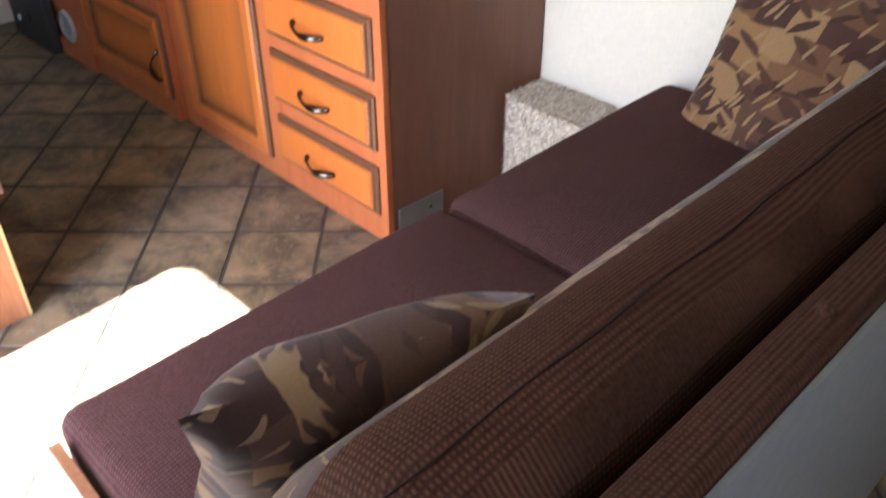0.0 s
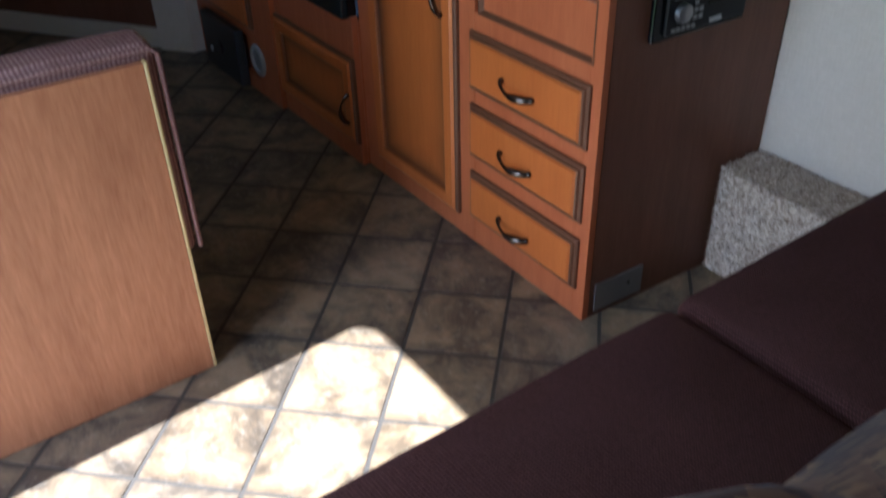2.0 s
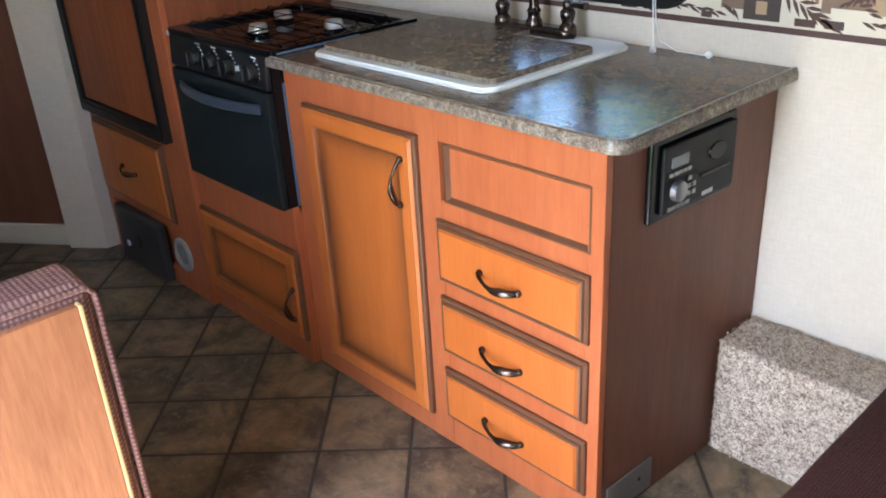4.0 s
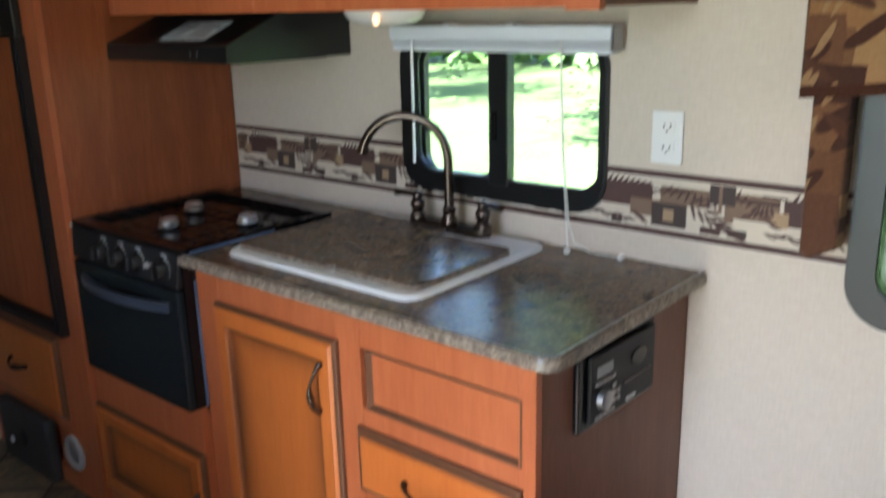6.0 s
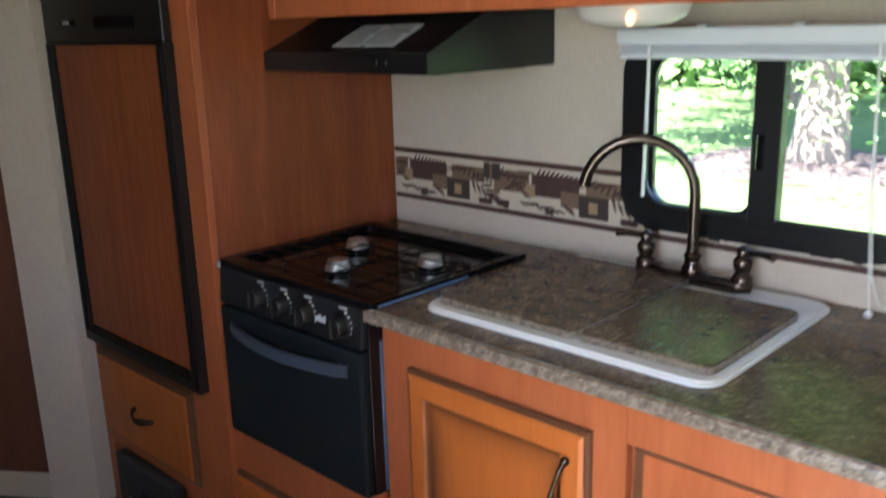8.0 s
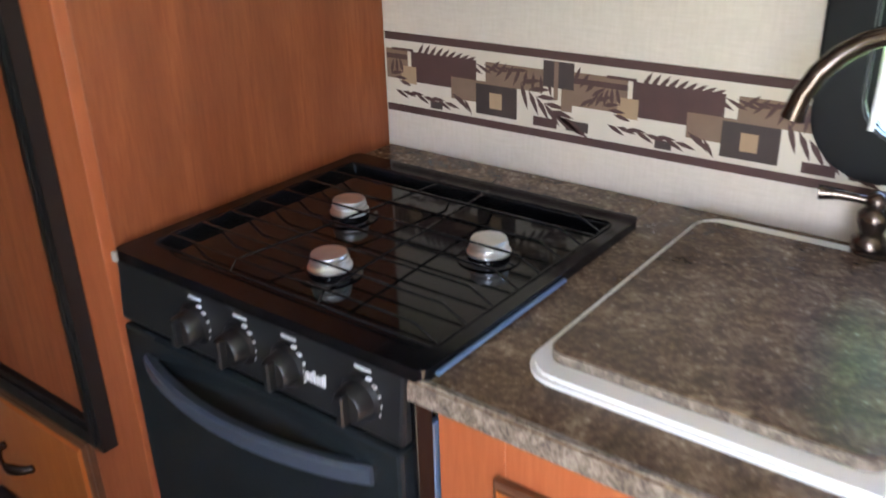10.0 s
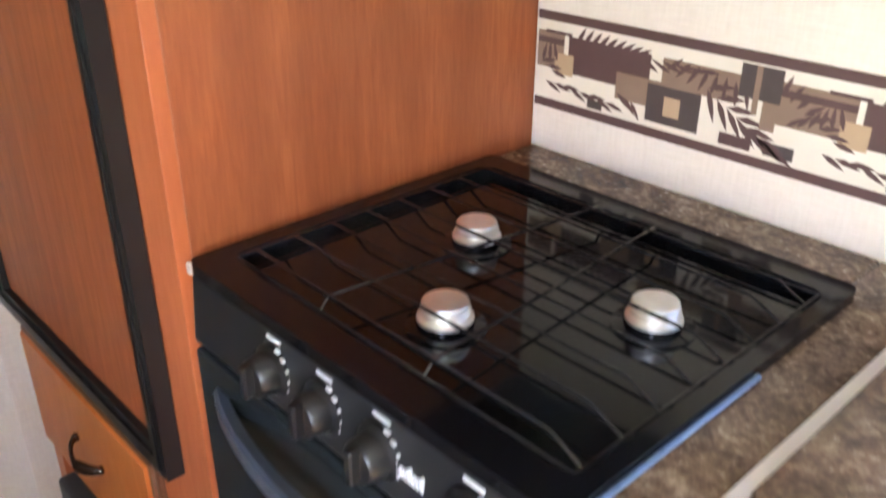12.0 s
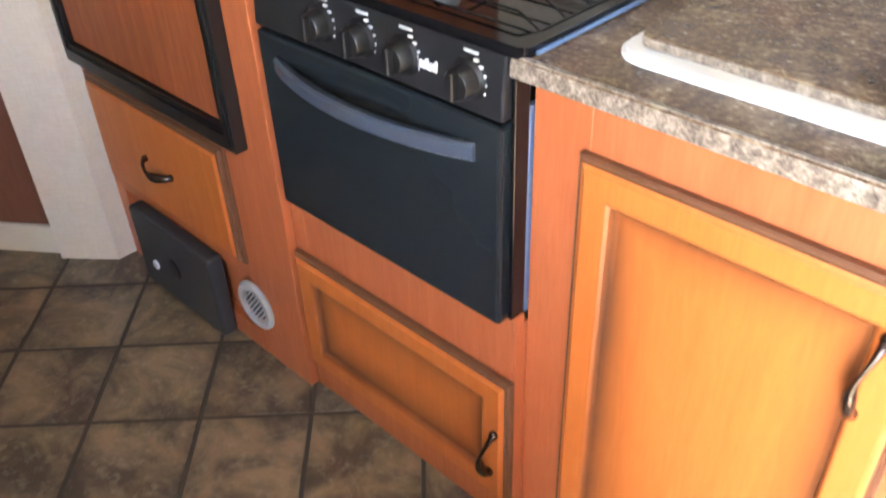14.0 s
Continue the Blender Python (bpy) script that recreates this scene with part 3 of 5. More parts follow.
part("back_strip", box(0.003, X0 - 0.001, -0.118, -0.003, CT - 0.0245, CT - 0.001, 0.002), M_COUNTER, top)
part("end_cap", box(0.004, 0.015, -0.606, -0.601, CT - 0.012, CT + 0.003, 0.002, 2), M_CREAM, top, "small cream end cap")
part("side_strip", box(0.003, 0.019, -0.60, -0.119, CT - 0.0245, CT + 0.003, 0.003), M_EDGE, top)

# ---- sink, covers, tap ----
sink = thing("sink", (0.94, -0.3, CT), "white drop-in sink with wide rim", "sink")
s = ring(round_rect(0.632, 1.250, -0.542, -0.040, 0.045), round_rect(0.675, 1.205, -0.485, -0.130, 0.035), CT + 0.001, CT + 0.011, "z")
bmesh.ops.bevel(s, geom=[ed for ed in s.edges if abs(ed.verts[0].co.z - ed.verts[1].co.z) < 1e-6 and ed.verts[0].co.z > CT + 0.01], offset=0.005, segments=2, affect="EDGES")
smooth(part("rim", s, M_WHITE, sink), 50)
part("bowl", ring(round_rect(0.679, 1.201, -0.481, -0.134, 0.03), round_rect(0.684, 1.196, -0.476, -0.139, 0.03), CT - 0.15, CT + 0.002, "z"), M_WHITE, sink)
for a, b, y0, y1 in ((0.652, 0.9815, -0.514, -0.096), (0.9835, 1.232, -0.512, -0.165)):
    cov = thing("sink_cover", ((a + b) / 2, -0.31, CT + 0.0115), "brown laminate cover board lying on the sink", "sink cover", "sink covers")
    part("board", prism(round_rect(a + 0.002, b - 0.002, y0 + 0.002, y1 - 0.002, 0.020), CT + 0.0115, CT + 0.026, "z", bevel=0.002), M_COUNTER, cov)
    part("edge", ring(round_rect(a, b, y0, y1, 0.022), round_rect(a + 0.002, b - 0.002, y0 + 0.002, y1 - 0.002, 0.020), CT + 0.012, CT + 0.0235, "z"), M_EDGE, cov, "pale speckled edge band")

tap = thing("tap", (0.965, -0.075, CT), "oil-rubbed bronze two-handle kitchen tap", "tap")
TZ, TX, TY = CT + 0.011, 0.970, -0.080
smooth(part("base_plate", prism(round_rect(TX - 0.128, TX + 0.128, TY - 0.026, TY + 0.026, 0.024), TZ, TZ + 0.022, "z", bevel=0.006), M_BRONZE, tap), 50)
pts = [(TX, TY, TZ + 0.02), (TX, TY, TZ + 0.08), (TX, TY, TZ + 0.184)]
R = 0.112
SD = Vector((-0.86, -0.50, 0)).normalized()
for k in range(0, 13):
    a = radians(180 - 172 * k / 12)
    pts.append((TX + SD.x * (R + R * math.cos(a)), TY + SD.y * (R + R * math.cos(a)), TZ + 0.184 + R * math.sin(a)))
smooth(part("spout", tube(pts, [0.016, 0.0125] + [0.0118] * (len(pts) - 4) + [0.0118, 0.0135], 14), M_BRONZE, tap), 60)
smooth(part("collar", lathe([(0.021, 0), (0.021, 0.012), (0.016, 0.02), (0.016, 0.032), (0.019, 0.036), (0.013, 0.045)], (TX, TY, TZ + 0.02)), M_BRONZE, tap), 50)
for sx in (-1, 1):
    hx = TX + sx * 0.108
    smooth(part("valve", lathe([(0.021, 0), (0.021, 0.010), (0.014, 0.018), (0.019, 0.034), (0.019, 0.044), (0.012, 0.052), (0.014, 0.062), (0.010, 0.070), (0.003, 0.074)], (hx, TY, TZ + 0.02)), M_BRONZE, tap), 50)
    lv = tube([(hx, TY, TZ + 0.080), (hx + sx * 0.02, TY - 0.004, TZ + 0.082), (hx + sx * 0.045, TY - 0.008, TZ + 0.084), (hx + sx * 0.066, TY - 0.012, TZ + 0.083)], [0.007, 0.006, 0.0075, 0.010], 10)
    smooth(part("lever", lv, M_BRONZE, tap), 60)

# ---- range ----
rg = thing("range", (0.28, -0.35, 0.48), "black three-burner gas range with oven below", "range")
SX0, SX1, SF, SZ = 0.020, 0.539, -0.605, 0.928
part("body", box(SX0 + 0.004, SX1 - 0.004, -0.56, -0.13, 0.485, SZ - 0.012), M_BLACK, rg)
tray = ring(round_rect(SX0, 0.568, SF - 0.006, -0.112, 0.014), round_rect(SX0 + 0.025, 0.550, SF + 0.035, -0.150, 0.02), SZ - 0.012, SZ + 0.004, "z")
bmesh.ops.bevel(tray, geom=[ed for ed in tray.edges if ed.verts[0].co.z > SZ and ed.verts[1].co.z > SZ and len(ed.link_faces) == 2 and ed.calc_face_angle(0) > 0.5], offset=0.004, segments=2, affect="EDGES")
smooth(part("cooktop_rim", tray, M_BLACK, rg), 40)
part("cooktop", box(SX0 + 0.02, 0.556, SF + 0.03, -0.145, SZ - 0.014, SZ - 0.009), M_BLACKGLASS, rg, "glossy black cooktop tray")
for bx, by in ((0.307, -0.478), (0.196, -0.322), (0.451, -0.324)):
    bz = SZ - 0.009
    br = smooth(part("burner", lathe([(0.043, 0), (0.043, 0.002), (0.030, 0.004), (0.030, 0.010)], (bx, by, bz)), M_BLACK, rg), 40)
    smooth(part("cap", lathe([(0.0295, 0.0102), (0.0295, 0.0130), (0.0255, 0.0155), (0.0235, 0.0185), (0.0262, 0.0200), (0.0262, 0.0225), (0.0240, 0.0243), (0.0246, 0.0285), (0.0238, 0.0300), (0.0222, 0.0304), (0.0100, 0.0296)], (bx, by, bz), 28), M_ALU, br, "silver burner cap"), 35)
gz = SZ + 0.020
gr = part("grate", bmesh.new(), M_WIRE, rg, "black wire grate")
gm = bmesh.new()
GX0, GX1, GY0, GY1 = 0.052, 0.545, SF + 0.040, -0.160
for a, b in (((GX0, GY0), (GX1, GY0)), ((GX1, GY0), (GX1, GY1)), ((GX1, GY1), (GX0, GY1)), ((GX0, GY1), (GX0, GY0))):
    tube([(*a, SZ + 0.003), (*b, SZ + 0.003)], 0.0021, 6, gm)
for k in range(8):
    y = -0.190 - 0.0522 * k
    tube([(GX0, y, SZ + 0.003), (GX0 + 0.022, y, gz - 0.004), (GX0 + 0.03, y, gz), (GX1 - 0.035, y, gz), (GX1 - 0.026, y, gz - 0.004), (GX1, y, SZ + 0.003)], 0.0017, 6, gm)
for xa, xb in ((0.213, 0.262), (0.371, 0.345)):
    tube([(xa, GY0, SZ + 0.003), (xa, GY0 + 0.012, gz - 0.004), (xb, GY1 - 0.012, gz - 0.004), (xb, GY1, SZ + 0.003)], 0.0019, 6, gm)
gm.to_mesh(gr.data)
gm.free()
smooth(gr, 60)
cp = box(SX0, SX1, SF - 0.012, -0.56, 0.826, SZ - 0.013, 0.005, 2)
for v in cp.verts:
    if v.co.y < -0.59:
        v.co.y += 0.10 * (v.co.z - 0.826)
part("control_panel", cp, M_PANEL, rg)
KY = SF - 0.0045
for i, kx in enumerate((0.190, 0.277, 0.363, 0.479)):
    kn = smooth(part("knob", lathe([(0.030, 0), (0.030, 0.004), (0.0235, 0.008), (0.021, 0.026), (0.019, 0.028)], (kx, KY - 0.001, 0.869), 24, "y"), M_BLACKPLASTIC, rg), 40)
    part("grip", box(kx - 0.0055, kx + 0.0055, KY - 0.040, KY - 0.026, 0.850, 0.889, 0.002), M_BLACKPLASTIC, kn)
    mk = bmesh.new()
    for a in range(-60, 61, 20):
        p = (kx + 0.034 * math.cos(radians(a)) * 0.8, 0.869 + 0.034 * math.sin(radians(a)))
        box(p[0] - 0.0035, p[0] + 0.0035, KY - 0.0052, KY - 0.0022, p[1] - 0.0018, p[1] + 0.0018, bm=mk)
    box(kx - 0.010, kx + 0.014, KY - 0.001, KY + 0.004, 0.9035, 0.9075, bm=mk)
    part("markings", mk, M_GREY, kn, "pale grey dial markings")
lg = bmesh.new()
for k in range(7):
    box(0.388 + k * 0.0055, 0.3915 + k * 0.0055, KY - 0.006, KY - 0.002, 0.861, 0.872 if k % 3 else 0.876, bm=lg)
part("nameplate", lg, M_GREY, rg, "pale lettering bars on the panel")
dz0, dz1 = 0.492, 0.820
ov = part("oven_door", box(SX0 + 0.003, SX1 - 0.002, SF - 0.014, -0.572, dz0, dz1, 0.006, 2), M_OVENGLASS, rg, "black glass oven door")
hp = []
for k in range(15):
    s = k / 14
    hp.append((0.070 + 0.425 * s, SF - 0.016 - 0.040 * math.sin(math.pi * s) ** 0.8, 0.772))
hb = bmesh.new()
rows = [[hb.verts.new((p[0], p[1] + dy, p[2] + dz)) for p in hp] for dy, dz in ((0, -0.013), (-0.004, -0.010), (-0.005, 0.010), (0, 0.014), (0.012, 0.012), (0.012, -0.011))]
for i in range(6):
    a, b = rows[i], rows[(i + 1) % 6]
    for k in range(14):
        hb.faces.new((a[k], a[k + 1], b[k + 1], b[k]))
hb.faces.new([rw[0] for rw in rows]), hb.faces.new([rw[-1] for rw in rows])
smooth(part("handle", hb, plain("slate_handle", (0.045, 0.055, 0.075), 0.3), ov, "curved slate-blue bar handle"), 40)
TS0, TS1 = SF + 0.002, FY + 0.012
TSM = TS0 + (TS1 - TS0) * 0.62
part("side_panel", box(0.5405, 0.5485, TS0, TSM, 0.50, 0.905, 0.001), M_BLACK, rg)
part("side_trim", box(0.5405, 0.5495, TSM + 0.0004, TS1, 0.50, 0.84, 0.001), M_FILM, rg, "blue protective film strip")

part("film_strip", box(0.5685, 0.574, SF + 0.012, -0.330, CT + 0.0025, CT + 0.0075, 0.001), M_FILM, rg, "blue protective film along the rim")

# ---- fridge cabinet ----
fc = thing("fridge_cabinet", (-0.34, -0.3, 0), "tall cherry cabinet round a built-in fridge", "cabinet")
CYF = -0.615
part("side_panel", box(-0.015, 0.001, CYF + 0.021, -0.003, 0, H - 0.002, 0.001), M_CHERRY, fc, "cherry side panel beside the range")
ff = bmesh.new()
for a, b, c, e2 in ((-0.160, 0.002, 0, H - 0.002), (-0.735, -0.690, 0, H - 0.002), (-0.690, -0.160, 0.535, 0.600), (-0.690, -0.160, 0.215, 0.262), (-0.690, -0.160, 0.0, 0.06), (-0.690, -0.160, 1.88, H - 0.002)):
    box(a, b, CYF, CYF + 0.02, c, e2, 0.001, bm=ff)
box(-0.735, -0.016, CYF + 0.021, CYF + 0.03, 0, H - 0.002, bm=ff)
part("face_frame", ff, M_FRAME, fc)
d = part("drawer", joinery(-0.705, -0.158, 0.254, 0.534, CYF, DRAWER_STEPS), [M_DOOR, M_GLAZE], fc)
handle(d, -0.420, CYF - 0.021, 0.394, 0.10)
fridge = thing("fridge", (-0.4, -0.6, 0.56), "built-in two-door fridge with cherry panels in black frames", "fridge")
fz = ((0.562, 1.435), (1.548, 1.87))
fxa, fxb = -0.722, -0.072
part("band", box(fxa, fxb, CYF - 0.026, CYF - 0.003, 1.4355, 1.5475, 0.003), M_BLACKPLASTIC, fridge, "black control band")
part("latch", box(-0.60, -0.52, CYF - 0.032, CYF - 0.0265, 1.480, 1.496, 0.002), M_BLACK, fridge)
part("latch", box(-0.40, -0.20, CYF - 0.034, CYF - 0.0265, 1.470, 1.500, 0.003), M_BLACK, fridge)
part("badge", box(-0.58, -0.545, CYF - 0.034, CYF - 0.0325, 1.484, 1.492), M_GREY, fridge, "small silver badge")
for z0, z1 in fz:
    fd = part("door", box(fxa + 0.04, fxb - 0.04, CYF - 0.018, CYF - 0.003, z0 + 0.05, z1 - 0.002), M_CHERRY, fridge, "cherry wood door panel")
    fb = bmesh.new()
    o, i2 = [(fxa, z0), (fxb, z0), (fxb, z1), (fxa, z1)], [(fxa + 0.035, z0 + 0.046), (fxb - 0.035, z0 + 0.046), (fxb - 0.035, z1 - 0.004), (fxa + 0.035, z1 - 0.004)]
    ring(o, i2, CYF - 0.028, CYF - 0.002, "y", fb)
    ring([(a + 0.012 * (1 if a < -0.4 else -1), b + 0.012) for a, b in o[:2]] + [(a + 0.012 * (1 if a < -0.4 else -1), b - 0.002) for a, b in o[2:]], [(a - 0.012 * (1 if a < -0.4 else -1), b - 0.012) for a, b in i2[:2]] + [(a - 0.012 * (1 if a < -0.4 else -1), b) for a, b in i2[2:]], CYF - 0.033, CYF - 0.0285, "y", fb)
    part("frame", fb, M_BLACKPLASTIC, fd, "black door frame")
conv = thing("power_converter", (-0.43, -0.63, 0), "dark grey electrical panel low on the cabinet", "electrical panel")
part("cover", box(-0.608, -0.266, CYF - 0.040, CYF - 0.001, 0.003, 0.226, 0.008, 2), plain("dark_grey_plastic", (0.035, 0.035, 0.037), 0.4), conv)
part("button", lathe([(0.012, 0), (0.012, 0.004), (0.009, 0.006)], (-0.53, CYF - 0.040, 0.085), 16, "y"), M_GREY, conv, "round pale button")
part("grille", lathe([(0.028, 0), (0.028, 0.002), (0.024, 0.003)], (-0.44, CYF - 0.040, 0.115), 20, "y"), M_BLACKPLASTIC, conv)
vent = thing("heat_vent", (-0.085, CYF, 0.15), "round white floor-heating vent", "vent")
VC = (-0.160, CYF - 0.0005, 0.140)
vr = lathe([(0.061, 0), (0.061, 0.004), (0.055, 0.010), (0.042, 0.010), (0.036, 0.004), (0.036, 0.0)], VC, 28, "y")
smooth(part("ring", vr, M_VENT, vent), 40)
part("backing", lathe([(0.036, 0), (0.036, 0.001), (0.020, 0.0012)], (VC[0], VC[1] - 0.0003, VC[2]), 20, "y"), M_BLACKPLASTIC, vent)
vs = bmesh.new()
for k in range(-3, 4):
    w = math.sqrt(0.036 ** 2 - (k * 0.0095) ** 2)
    box(VC[0] - w, VC[0] + w, VC[1] - 0.006, VC[1] - 0.001, VC[2] + k * 0.0095 - 0.0022, VC[2] + k * 0.0095 + 0.0022, bm=vs)
turned(vs, Matrix.Translation(VC) @ Matrix.Rotation(radians(-50), 4, "Y") @ Matrix.Translation([-c for c in VC]))
part("slats", vs, M_VENT, vent)

# bathroom partition and dark door beyond the fridge
structure("wall_partition", prism([(-0.740, -0.003), (-0.740, -0.665), (-0.860, -0.765), (-0.885, -0.745), (-0.92, -0.70), (-0.92, -0.003)], 0, H, "z"), M_WALL, "pale wallpapered partition end beside the fridge", "wall")
DIAG = Matrix.Translation((-0.868, -0.752, 0)) @ Matrix.Rotation(radians(36), 4, "Z")
structure("door_2", turned(box(-1.30, -0.004, 0.012, 0.042, 0.088, H, 0.002), DIAG), M_ENDBROWN, "dark brown bathroom door", "door")
structure("door_sill", turned(box(-1.30, -0.004, 0.003, 0.06, 0.0, 0.087, 0.003), DIAG), M_BORD_CREAM, "cream raised door sill", "door sill")

# ---- upper cabinet, microwave, hood ----
uc = thing("wall_cabinet", (0.8, -0.2, 1.48), "maple wall cabinet over the worktop with two doors", "wall cabinet")
UZ, UY = 1.482, -0.400
ff = bmesh.new()
for a, b, c, e2 in ((0.003, 0.03, UZ, H - 0.002), (0.585, 0.648, UZ, H - 0.002), (1.050, 1.114, UZ, H - 0.002), (1.508, 1.577, UZ - 0.006, H - 0.002)):
    box(a, b, UY, UY + 0.02, c, e2, 0.001, bm=ff)
for a, b, c, e2 in ((0.03, 0.585, UZ, UZ + 0.052), (0.648, 1.050, UZ, UZ + 0.052), (1.114, 1.508, UZ, UZ + 0.052)):
    box(a, b, UY + 0.0006, UY + 0.02, c, e2, 0.001, bm=ff)
box(0.585, 1.559, UY + 0.021, UY + 0.03, UZ + 0.01, H - 0.002, bm=ff)
part("face_frame", ff, M_FRAME, uc)
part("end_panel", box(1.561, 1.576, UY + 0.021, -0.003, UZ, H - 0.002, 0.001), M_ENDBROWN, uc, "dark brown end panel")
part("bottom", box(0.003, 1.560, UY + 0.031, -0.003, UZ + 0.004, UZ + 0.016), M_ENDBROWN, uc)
for x0, x1, hx in ((0.644, 1.056, 1.022), (1.108, 1.516, 1.140)):
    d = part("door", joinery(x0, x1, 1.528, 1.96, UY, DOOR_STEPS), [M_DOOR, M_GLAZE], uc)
    handle(d, hx, UY - 0.021, 1.695, 0.125, True)
for z in (1.575,):
    hg = bmesh.new()
    tube([(1.526, UY - 0.010, z - 0.032), (1.526, UY - 0.010, z + 0.032)], 0.0055, 8, hg)
    box(1.527, 1.534, UY - 0.006, UY, z - 0.027, z + 0.027, 0.001, bm=hg)
    smooth(part("hinge", hg, M_BRONZE, uc), 50)
mw = thing("microwave", (0.3, -0.3, 1.53), "built-in black microwave with chrome handle", "microwave")
part("body", box(0.060, 0.583, UY - 0.020, -0.05, 1.536, 1.86, 0.003), M_BLACK, mw)
part("door", box(0.034, 0.440, UY - 0.044, UY - 0.021, 1.575, 1.86, 0.006, 2), M_BLACKGLASS, mw, "dark glass microwave door")
part("control_strip", box(0.4405, 0.583, UY - 0.042, UY - 0.021, 1.575, 1.86, 0.005, 2), M_BLACKPLASTIC, mw)
smooth(part("handle", tube([(0.432, UY - 0.040, 1.745), (0.440, UY - 0.066, 1.753), (0.440, UY - 0.072, 1.78), (0.440, UY - 0.066, 1.815), (0.432, UY - 0.040, 1.825)], 0.007, 10), M_CHROME, mw, "chrome bow handle"), 60)
bt = bmesh.new()
for i in range(3):
    for k in range(4):
        box(0.478 + i * 0.026, 0.496 + i * 0.026, UY - 0.0435, UY - 0.041, 1.615 + k * 0.022, 1.630 + k * 0.022, 0.001, bm=bt)
part("buttons", bt, M_BLACK, mw)
part("badge", box(0.195, 0.222, UY - 0.0455, UY - 0.0435, 1.603, 1.611), M_GREY, mw, "small silver badge")
hood = thing("range_hood", (0.28, -0.2, 1.36), "black sloped range hood over the stove", "range hood")
hb = prism([(-0.003, 1.362), (-0.425, 1.362), (-0.425, 1.405), (-0.415, 1.408), (-0.245, 1.484), (-0.003, 1.484)], 0.006, 0.560, "x", bevel=0.002)
part("shell", hb, M_BLACKPLASTIC, hood)
part("filter", box(0.05, 0.51, -0.36, -0.05, 1.356, 1.3615), M_BLACKPLASTIC, hood)
sl = math.atan2(1.484 - 1.408, 0.17)
for x0, x1 in ((0.238, 0.333), (0.342, 0.437)):
    lb = box(x0, x1, -0.052, 0.052, 0, 0.001)
    for k in range(5):
        box(x0 + 0.008, x1 - 0.010 - 0.008 * (k % 3), -0.040 + k * 0.018, -0.034 + k * 0.018, 0.001, 0.0015, bm=lb, mat=1)
    turned(lb, Matrix.Translation((0, -0.352, 1.4382)) @ Matrix.Rotation(sl, 4, "X"))
    part("label", lb, [M_SHEET, M_BLACKPLASTIC], hood, "white instruction label")
for x in (0.40, 0.43):
    part("switch", box(x, x + 0.014, -0.429, -0.4255, 1.378, 1.390, 0.001), M_BLACKPLASTIC, hood)
lamp = thing("cabinet_light", (0.82, -0.2, 1.45), "white oval under-cabinet light with lit bulb", "light")
LC = (0.888, -0.205, UZ + 0.0035)
dome = lathe([(0.117, 0), (0.116, -0.010), (0.106, -0.024), (0.080, -0.035), (0.036, -0.041), (0.004, -0.042)], (0, 0, 0), 32)
for v in dome.verts:
    v.co.y *= 0.62
turned(dome, Matrix.Translation(LC))
smooth(part("lens", dome, M_LENS, lamp, "frosted oval lens"), 60)
bl = bmesh.new()
bmesh.ops.create_uvsphere(bl, u_segments=12, v_segments=8, radius=0.009, matrix=Matrix.Translation((LC[0] + 0.040, LC[1] - 0.070, LC[2] - 0.026)))
for v in bl.verts:
    v.co.z += (v.co.z - LC[2] + 0.028) * 0.6
smooth(part("bulb", bl, M_BULB, lamp, "glowing amber bulb"), 60)

# ---- kitchen window, blind ----
win = thing("window_1", (1.07, 0, 1.0), "black-framed sliding kitchen window with rounded corners", "window", kind="structure")
o, i2 = round_rect(0.752, 1.380, 1.008, 1.428, 0.085, 8), round_rect(0.815, 1.364, 1.066, 1.395, 0.055, 8)
wf = ring(o, i2, -0.016, -0.002, "y")
bmesh.ops.bevel(wf, geom=[ed for ed in wf.edges if ed.verts[0].co.y < -0.015 and ed.verts[1].co.y < -0.015], offset=0.004, segments=2, affect="EDGES")
smooth(part("window_frame", wf, M_BLACKPLASTIC, win, "black rounded frame"), 40)
part("reveal", ring(round_rect(0.776, 1.364, 1.036, 1.404, 0.06, 8), round_rect(0.800, 1.352, 1.050, 1.396, 0.055, 8), -0.001, 0.05, "y"), M_BLACKPLASTIC, win)
part("mullion", box(1.052, 1.110, -0.022, 0.012, 1.048, 1.400, 0.003), M_BLACKPLASTIC, win)
part("sash", ring(round_rect(0.806, 1.06, 1.052, 1.394, 0.05, 8), round_rect(0.822, 1.05, 1.066, 1.38, 0.042, 8), 0.004, 0.018, "y"), M_BLACKPLASTIC, win)
part("latch", box(1.068, 1.082, -0.034, -0.0225, 1.165, 1.235, 0.003), M_BLACK, win)
for a, b in ((0.815, 1.06), (1.10, 1.36)):
    p = part("pane", box(a, b, 0.010, 0.013, 1.055, 1.392), M_GLASS, win)
    p.visible_shadow = False
bd = thing("mini_blind", (1.09, -0.04, 1.37), "raised white mini blind above the kitchen window", "blind")
part("head_rail", box(0.764, 1.412, -0.062, -0.018, 1.408, 1.440, 0.002), M_BLIND, bd)
sl2 = bmesh.new()
for k in range(7):
    z = 1.3925 + k * 0.0024
    box(0.768, 1.409, -0.058, -0.022, z, z + 0.0014, bm=sl2)
part("slats", sl2, M_BLIND, bd, "stacked blind slats")
part("bottom_rail", box(0.767, 1.410, -0.056, -0.024, 1.378, 1.3915, 0.004), M_BLIND, bd)
for x in (0.955, 1.145):
    part("bracket", box(x - 0.010, x + 0.010, -0.060, -0.022, 1.4405, 1.445, 0.001), M_WHITE, bd)
part("end_cap", box(1.4125, 1.418, -0.060, -0.020, 1.384, 1.440, 0.001), M_STEEL, bd)
